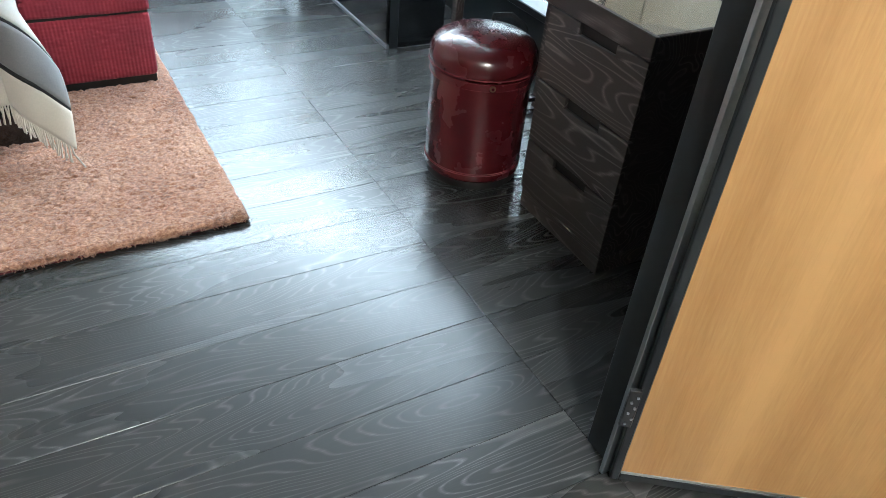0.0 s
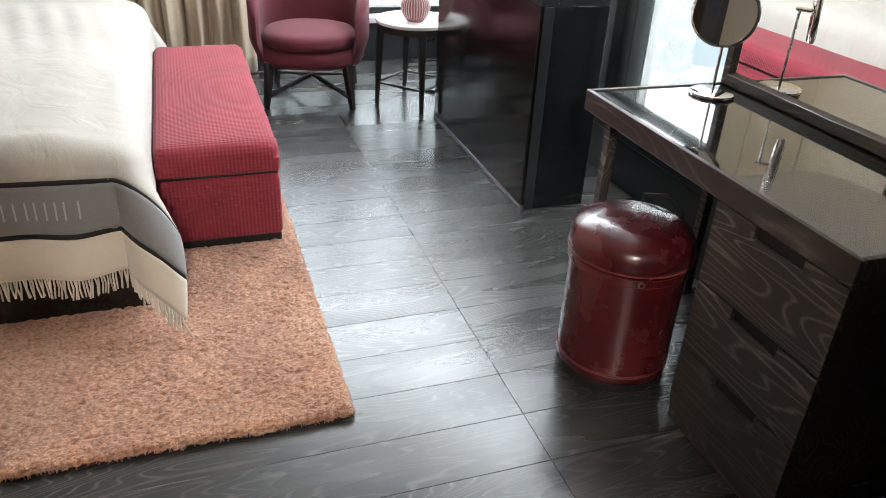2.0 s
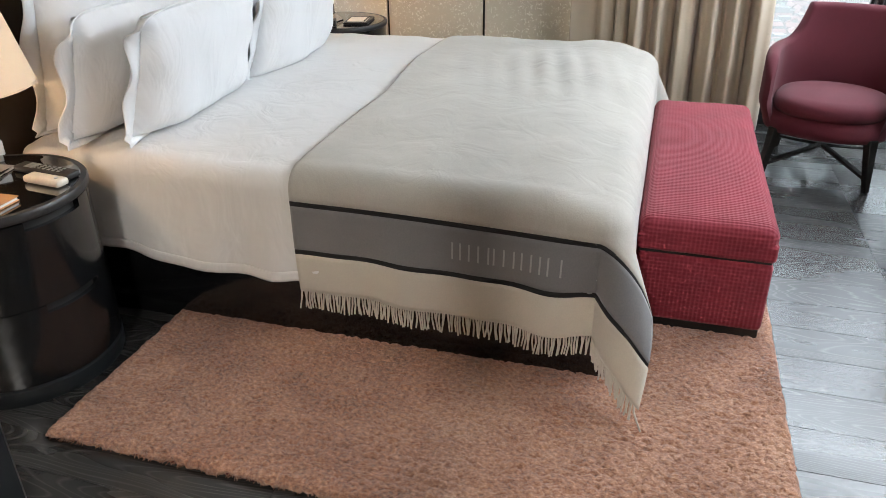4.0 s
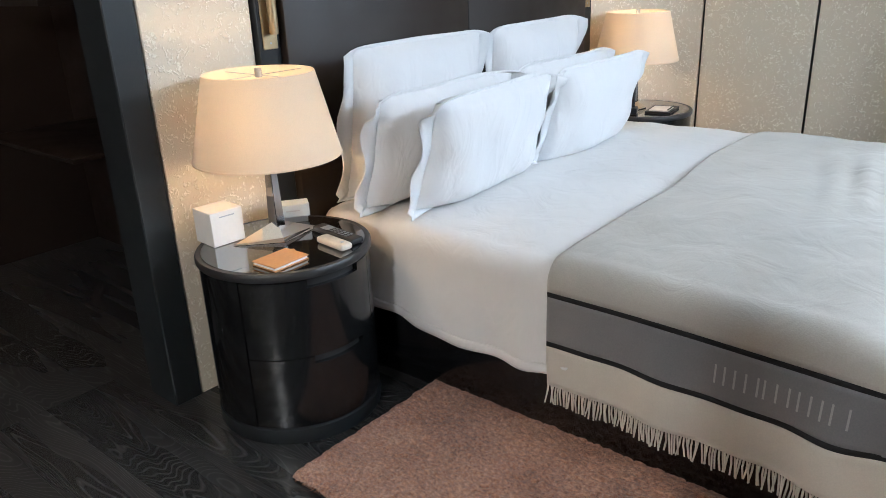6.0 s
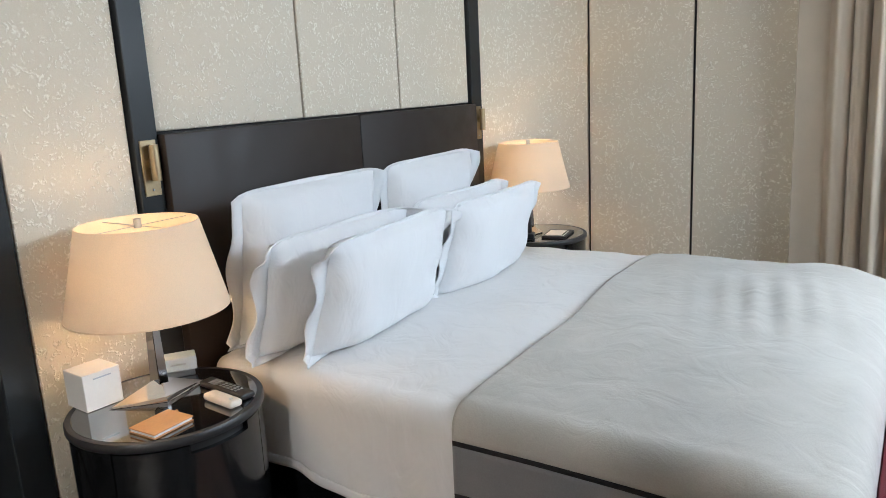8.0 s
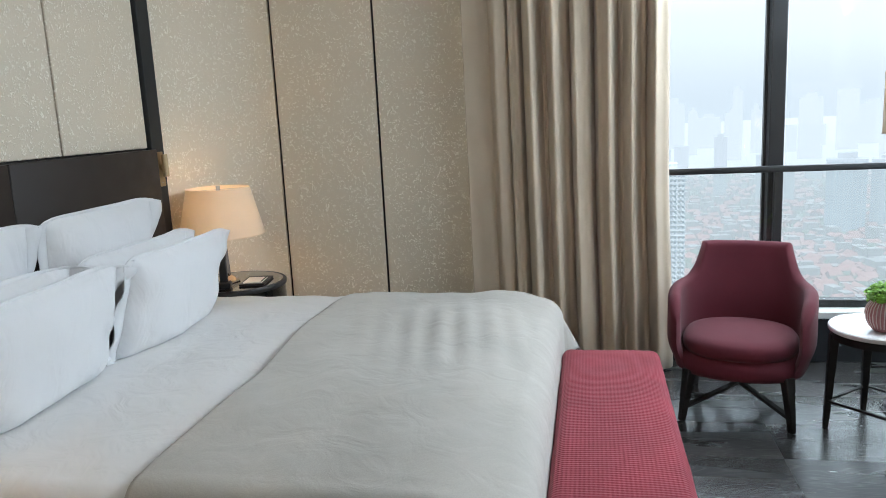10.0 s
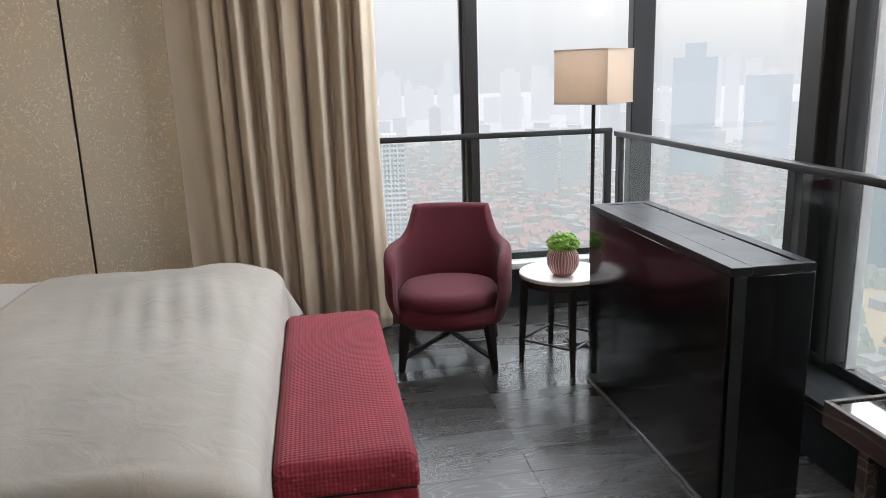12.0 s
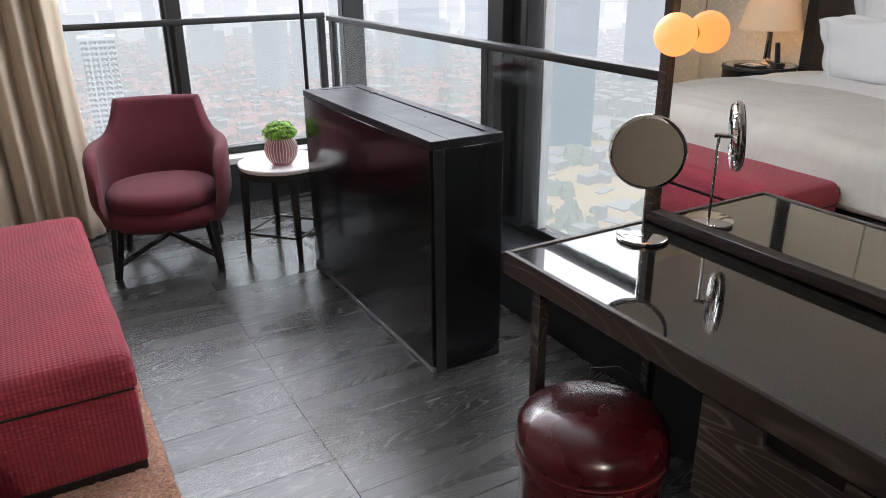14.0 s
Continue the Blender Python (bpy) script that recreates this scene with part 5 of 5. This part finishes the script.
def stool():
    s = thing("stool", "round oxblood leather stool with a strapped lid", "stool", (0.372, 0.712, 0))
    R = 0.172
    part("plinth", lathe([(0, 0), (R - 0.008, 0), (R - 0.008, 0.034), (0, 0.034)], 56), M_TRIMBLACK, s, "dark recessed plinth")
    part("body", lathe([(0, 0.032), (R - 0.002, 0.032), (R + 0.002, 0.040), (R, 0.06), (R, 0.36), (R - 0.002, 0.404), (0, 0.404)], 72), M_REDLEATHER, s)
    for z in (0.058, 0.064):
        part("stitching", lathe([(R + 0.0005, z), (R + 0.0028, z + 0.001), (R + 0.0005, z + 0.003)], 72), M_STITCH, s)
    belt = part("strap", lathe([(R - 0.001, 0.374), (R + 0.0055, 0.375), (R + 0.0055, 0.404), (R - 0.001, 0.405)], 72), M_REDLEATHER, s, "leather strap round the lid")
    for z in (0.3775, 0.4005):
        part("stitching", lathe([(R + 0.004, z), (R + 0.0066, z + 0.001), (R + 0.004, z + 0.002)], 72), M_STITCH, belt)
    for a in (250, 10, 130):
        c, q = math.cos(radians(a)), math.sin(radians(a))
        st = part("rivet", rod((c * (R + 0.005), q * (R + 0.005), 0.390), (c * (R + 0.010), q * (R + 0.010), 0.390), 0.010, 20), M_BRASS, belt, "round brass rivet")
        part("rivet_centre", rod((c * (R + 0.009), q * (R + 0.009), 0.390), (c * (R + 0.0108), q * (R + 0.0108), 0.390), 0.005, 14), M_REDLEATHER, belt)
    part("lid", lathe([(0, 0.406), (R - 0.004, 0.406), (R + 0.008, 0.414), (R + 0.011, 0.437), (R + 0.008, 0.462), (R - 0.006, 0.485), (R - 0.035, 0.502), (R - 0.08, 0.512), (0.04, 0.517), (0, 0.517)], 72), M_REDLEATHER, s, "domed padded lid", angle=80)
    part("piping", lathe([(R + 0.007, 0.412), (R + 0.012, 0.414), (R + 0.007, 0.418)], 72), M_STITCH, s)
    pts = [(0.10, 0.135, 0.45), (0.125, 0.15, 0.50), (0.165, 0.10, 0.515), (0.185, 0.04, 0.49), (0.18, 0.0, 0.44)]
    part("loop_handle", sweep(pts, 0.004, 0.016), M_PLASTIC, s, "thin leather loop")


stool()


# ---- closet ----
def closet():
    r = thing("clothes_rail", "steel clothes rail in the dark closet", "rail", (-4.35, 0.45, 0))
    part("rod", rod((0, -0.9, 1.78), (0, 0.99, 1.78), 0.012, 16), M_STEEL, r)
    part("bracket", box(-0.02, 0.02, 0.97, 0.995, 1.75, 1.81, 0.003, 1), M_STEEL, r)
    s = thing("closet_shelf", "dark veneered closet shelves with a side panel", "shelf", (-4.45, 1.1, 0))
    part("shelf", box(-0.45, 0.45, -0.28, 0.34, 1.40, 1.425, 0.002, 1), M_CLOSET, s)
    part("shelf", box(-0.45, 0.45, -0.28, 0.34, 1.98, 2.00, 0.002, 1), M_CLOSET, s)
    part("shelf", box(-0.45, 0.45, -0.28, 0.34, 0.78, 0.80, 0.002, 1), M_CLOSET, s)

    def hanger():
        h = thing("coat_hanger", "honey coloured wooden coat hanger on the rail", "hanger", (-4.35, 0.70, 1.78), 25, "closet hangers")
        pts = [(-0.21, 0, -0.155), (-0.12, 0, -0.10), (-0.03, 0, -0.065), (0.03, 0, -0.065), (0.12, 0, -0.10), (0.21, 0, -0.155)]
        part("bow", sweep(pts, 0.014, 0.034), M_HANGER, h)
        part("crossbar", rod((-0.19, 0, -0.165), (0.19, 0, -0.165), 0.006, 10), M_HANGER, h)
        bm = bmesh.new()
        ring = [(0.022 * math.cos(a), 0, -0.010 + 0.022 * math.sin(a)) for a in steps(-math.pi / 2, math.pi, 12)]
        for u, v in zip([(0, 0, -0.06)] + ring, ring):
            rod(u, v, 0.002, 6, bm=bm)
        part("hook", bm, M_STEEL, h)
        return h
    first = hanger()
    for k in range(1, 4):
        copy_thing(first, pose(-4.35, 0.70 + 0.06 * k, 1.78, 0, 0, 25 + 4 * k))
    # unseen fill lamp, added to brighten the hangers and closet
    point("closet_fill", (-4.45, 0.62, 2.2), 5.0, (1.0, 0.62, 0.32), 0.08)


closet()


def hall_picture():
    p = thing("picture", "framed abstract picture on the hall wall", "picture", (-1.9, -3.348, 1.25))
    part("canvas", box(-0.30, 0.30, 0.004, 0.012, 0, 0.80), M_WALLSILK, p, smooth=False)
    for x0, x1, z0, z1 in ((-0.34, -0.30, -0.04, 0.84), (0.30, 0.34, -0.04, 0.84), (-0.30, 0.30, -0.04, 0.0), (-0.30, 0.30, 0.80, 0.84)):
        part("frame_bar", box(x0, x1, 0, 0.025, z0, z1, 0.004, 1), M_HANGER, p)


hall_picture()


# ---- the city below ----
GROUND = -150.0
# haze is put in as emission on every city material below
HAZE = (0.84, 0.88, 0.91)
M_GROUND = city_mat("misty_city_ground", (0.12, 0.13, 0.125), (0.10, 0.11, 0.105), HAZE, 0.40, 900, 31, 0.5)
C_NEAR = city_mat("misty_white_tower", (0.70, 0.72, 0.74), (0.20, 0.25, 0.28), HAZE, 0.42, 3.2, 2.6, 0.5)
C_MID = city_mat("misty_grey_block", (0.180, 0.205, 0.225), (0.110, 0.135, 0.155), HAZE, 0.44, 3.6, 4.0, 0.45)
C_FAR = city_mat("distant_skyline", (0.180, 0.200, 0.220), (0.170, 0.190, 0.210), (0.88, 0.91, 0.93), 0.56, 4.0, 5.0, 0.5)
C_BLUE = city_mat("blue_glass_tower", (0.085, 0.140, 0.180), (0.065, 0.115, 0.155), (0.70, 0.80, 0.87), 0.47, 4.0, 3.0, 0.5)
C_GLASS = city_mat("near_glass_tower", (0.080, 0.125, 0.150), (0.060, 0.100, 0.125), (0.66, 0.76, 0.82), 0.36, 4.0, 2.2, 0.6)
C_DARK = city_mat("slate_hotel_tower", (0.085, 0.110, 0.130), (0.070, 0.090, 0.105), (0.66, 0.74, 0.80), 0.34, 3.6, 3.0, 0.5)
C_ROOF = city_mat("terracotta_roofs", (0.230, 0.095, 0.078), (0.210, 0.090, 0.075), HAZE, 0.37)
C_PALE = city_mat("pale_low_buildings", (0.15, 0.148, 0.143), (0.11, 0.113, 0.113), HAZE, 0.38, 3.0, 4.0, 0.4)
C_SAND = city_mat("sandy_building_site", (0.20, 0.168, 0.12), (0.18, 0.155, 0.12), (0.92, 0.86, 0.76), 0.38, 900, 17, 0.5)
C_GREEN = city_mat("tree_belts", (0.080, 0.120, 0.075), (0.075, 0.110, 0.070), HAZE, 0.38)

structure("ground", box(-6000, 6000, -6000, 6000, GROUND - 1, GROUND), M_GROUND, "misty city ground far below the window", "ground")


def polar(az, dist):
    return dist * math.sin(radians(az)), dist * math.cos(radians(az))


def tower(name, label, az0, az1, dist, top_el, m, depth=1.0, crown=0.0):
    """A tower between two compass angles, its roof at the given elevation seen from the room."""
    az = (az0 + az1) / 2
    w = 2 * dist * math.tan(radians((az1 - az0) / 2))
    top = 1.5 + dist * math.tan(radians(top_el))
    x, y = polar(az, dist)
    t = thing(name, label, "building", (x, y, GROUND), -az, kind="structure")
    h = top - GROUND
    part("wall", box(-w / 2, w / 2, 0, w * depth, 0, h), m, t, smooth=False)
    part("roof", box(-w / 2 - 0.5, w / 2 + 0.5, -0.5, w * depth + 0.5, h, h + 1.5), m, t, smooth=False)
    if crown:
        part("roof_house", box(-w * 0.24, w * 0.24, w * 0.2, w * 0.7, h + 1.5, h + crown), m, t, smooth=False)
    return t, w, h


def windows(t, w, h, n, floors, m, z_from=0.0):
    bm = bmesh.new()
    for i in range(n):
        for k in range(floors):
            z = z_from + (h - z_from) * (k + 0.3) / floors
            x = -w / 2 + w * (i + 0.25) / n
            box(x, x + w / n * 0.5, -0.35, 0.1, z, z + (h - z_from) / floors * 0.45, bm=bm)
    tagged(part("window_bands", bm, m, t), kind="stuff")


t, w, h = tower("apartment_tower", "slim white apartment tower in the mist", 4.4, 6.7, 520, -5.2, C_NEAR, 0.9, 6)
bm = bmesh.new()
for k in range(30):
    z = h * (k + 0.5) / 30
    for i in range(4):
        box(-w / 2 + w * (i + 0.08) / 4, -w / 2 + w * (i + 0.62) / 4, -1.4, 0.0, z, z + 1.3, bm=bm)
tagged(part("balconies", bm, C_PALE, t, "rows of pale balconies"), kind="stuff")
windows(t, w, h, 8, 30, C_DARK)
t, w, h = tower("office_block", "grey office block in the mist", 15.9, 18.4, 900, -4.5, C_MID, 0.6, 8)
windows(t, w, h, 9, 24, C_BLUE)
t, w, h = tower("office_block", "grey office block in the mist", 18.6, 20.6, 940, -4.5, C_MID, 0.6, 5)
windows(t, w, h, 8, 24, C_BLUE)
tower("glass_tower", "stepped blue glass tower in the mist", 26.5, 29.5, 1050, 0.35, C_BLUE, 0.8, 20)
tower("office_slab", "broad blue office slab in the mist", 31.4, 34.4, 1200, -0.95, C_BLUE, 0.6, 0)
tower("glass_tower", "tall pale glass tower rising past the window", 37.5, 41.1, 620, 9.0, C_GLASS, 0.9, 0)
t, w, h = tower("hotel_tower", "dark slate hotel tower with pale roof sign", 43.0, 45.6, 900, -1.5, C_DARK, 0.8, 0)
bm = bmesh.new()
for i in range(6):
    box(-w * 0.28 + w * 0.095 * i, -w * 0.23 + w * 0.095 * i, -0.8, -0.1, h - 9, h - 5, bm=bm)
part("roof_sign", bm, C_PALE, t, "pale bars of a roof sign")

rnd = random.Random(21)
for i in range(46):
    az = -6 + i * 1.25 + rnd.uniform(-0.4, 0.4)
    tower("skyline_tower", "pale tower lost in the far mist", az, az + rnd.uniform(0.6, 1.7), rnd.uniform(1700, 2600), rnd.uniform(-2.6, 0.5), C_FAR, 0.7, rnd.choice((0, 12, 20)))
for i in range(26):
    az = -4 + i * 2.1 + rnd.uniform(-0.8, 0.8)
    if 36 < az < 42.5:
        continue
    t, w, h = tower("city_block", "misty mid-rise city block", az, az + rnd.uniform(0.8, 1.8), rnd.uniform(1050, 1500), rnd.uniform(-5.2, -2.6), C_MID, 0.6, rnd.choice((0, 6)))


def low_city():
    """Streets of gabled houses, pale blocks and tree belts."""
    q = random.Random(5)
    rv, rf, wv, wf, gv, gf = [], [], [], [], [], []

    def cuboid(v, f, m, w, d, z0, z1, ridge=0.0):
        k = len(v)
        pts = [(-w, -d, z0), (w, -d, z0), (w, d, z0), (-w, d, z0), (-w, -d, z1), (w, -d, z1), (w, d, z1), (-w, d, z1)]
        if ridge:
            pts = [(-w, -d, z0), (w, -d, z0), (w, d, z0), (-w, d, z0), (-w, 0, z1), (w, 0, z1)]
            v.extend((m @ Vector(p))[:] for p in pts)
            f.extend(tuple(k + i for i in t_) for t_ in ((0, 1, 5, 4), (3, 4, 5, 2), (0, 4, 3), (1, 2, 5)))
        else:
            v.extend((m @ Vector(p))[:] for p in pts)
            f.extend(tuple(k + i for i in t_) for t_ in ((4, 5, 6, 7), (0, 1, 5, 4), (1, 2, 6, 5), (2, 3, 7, 6), (3, 0, 4, 7)))
    for n in range(9000):
        az, dist = q.uniform(-8, 62), 330 * math.exp(q.uniform(0, 1.55))
        x, y = polar(az, dist)
        gx, gy = round(x / 19) * 19 + q.uniform(-5, 5), round(y / 14) * 14 + q.uniform(-3, 3)
        m = Matrix.Translation((gx, gy, GROUND)) @ Matrix.Rotation(radians(12 + q.choice((0, 90)) + q.uniform(-6, 6)), 4, "Z")
        kind = q.random()
        site = 33 < az < 62 and dist < 760
        if site and kind < 0.97:
            continue
        if kind < 0.55 and az < 34:
            w, d, h = q.uniform(4, 10), q.uniform(3, 4.8), q.uniform(5, 9)
            cuboid(wv, wf, m, w, d, 0, h)
            cuboid(rv, rf, m, w + 0.6, d + 0.6, h, h + q.uniform(2.5, 4), 1.0)
        elif kind < 0.80:
            cuboid(wv, wf, m, q.uniform(3, 9), q.uniform(3, 6), 0, q.uniform(4, 16))
        else:
            for _ in range(7):
                s = q.uniform(2, 5)
                mm = m @ Matrix.Translation((q.uniform(-14, 14), q.uniform(-7, 7), 0)) @ Matrix.Rotation(q.uniform(0, 3), 4, "Z")
                cuboid(gv, gf, mm, s, s * 0.8, 1, s * 2.0, 1.0)
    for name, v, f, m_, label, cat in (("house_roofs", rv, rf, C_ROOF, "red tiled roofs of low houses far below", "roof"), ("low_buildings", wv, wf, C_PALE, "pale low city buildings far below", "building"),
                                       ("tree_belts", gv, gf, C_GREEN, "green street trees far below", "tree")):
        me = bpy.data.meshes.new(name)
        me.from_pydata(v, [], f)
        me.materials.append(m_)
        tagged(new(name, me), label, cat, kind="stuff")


low_city()


def building_site():
    q = random.Random(8)
    s = thing("building_site", "sandy building site with pale slabs and haul roads", "building site", (0, 0, GROUND), kind="structure")
    for k, (az, dist, w, d, turn) in enumerate(((40, 560, 170, 130, 10), (47, 500, 150, 110, 30), (53, 620, 190, 140, 5), (43, 400, 130, 90, 20))):
        x, y = polar(az, dist)
        b = box(-w / 2, w / 2, -d / 2, d / 2, 0.2 + 0.1 * k, 0.6 + 0.1 * k)
        bmesh.ops.transform(b, matrix=pose(x, y, 0, 0, 0, turn), verts=b.verts)
        part("earth", b, C_SAND, s, "bare sandy earth", smooth=False)
    bm = bmesh.new()
    for k in range(150):
        az, dist = q.uniform(35, 60), q.uniform(400, 800)
        x, y = polar(az, dist)
        w, d, h = q.uniform(2, 14), q.uniform(2, 10), q.choice((0.8, 1.2, 3, 6, 9))
        b = box(-w, w, -d, d, 0.7, 0.7 + h)
        bmesh.ops.transform(b, matrix=pose(x, y, 0, 0, 0, q.choice((10, 20, 30, 100))), verts=b.verts)
        join(bm, b)
    tagged(part("slabs", bm, C_PALE, s, "pale concrete slabs", smooth=False), kind="stuff")
    bm = bmesh.new()
    for az, dist, ln, turn in ((38, 700, 420, 35), (46, 640, 500, -20), (50, 860, 600, 8), (33, 900, 500, 15), (12, 1000, 900, 12), (8, 700, 500, 60)):
        x, y = polar(az, dist)
        b = box(-ln / 2, ln / 2, -7, 7, 0.3, 0.9)
        bmesh.ops.transform(b, matrix=pose(x, y, 0, 0, 0, turn), verts=b.verts)
        join(bm, b)
    part("roads", bm, C_PALE, s, "pale roads", smooth=False)


building_site()


# ---- floor boards ----
def boards():
    deck = thing("floor", "dark charcoal oak boards with brushed grain", "floor", (0, 0, 0), kind="structure")
    w, made = 0.188, {}

    def board_mesh(ln):
        key = round(ln, 3)
        if key not in made:
            e, g = 0.0005, 0.0007
            me = bpy.data.meshes.new("board")
            hx, hy = ln / 2 - e, w / 2 - e
            v = [(-hx, -hy, -0.012), (hx, -hy, -0.012), (hx, hy, -0.012), (-hx, hy, -0.012),
                 (-hx, -hy, -g), (hx, -hy, -g), (hx, hy, -g), (-hx, hy, -g),
                 (-hx + g, -hy + g, 0), (hx - g, -hy + g, 0), (hx - g, hy - g, 0), (-hx + g, hy - g, 0)]
            f = [(8, 9, 10, 11)]
            for a, b in ((0, 4), (4, 8)):
                f += [(a + i, a + (i + 1) % 4, b + (i + 1) % 4, b + i) for i in range(4)]
            me.from_pydata(v, [], f)
            me.materials.append(M_PLANK)
            made[key] = me
        return made[key]
    q = random.Random(2)
    row = 0
    y = -3.40
    while y < YN + 0.02:
        cols = [(-5.4, -3.6), (-3.6, -1.8), (-1.8, 0.0), (0.0, 1.4)]
        for x0, x1 in cols:
            if x1 < -3.3 and y > 1.5:
                continue
            ob = new("board", board_mesh(x1 - x0))
            ob.parent = deck
            ob.matrix_local = pose((x0 + x1) / 2, y + w / 2, 0.0004 * q.uniform(-1, 0), 0.05 * q.uniform(-1, 1), 0.02 * q.uniform(-1, 1), 180 * q.choice((0, 1)))
        y += w


boards()
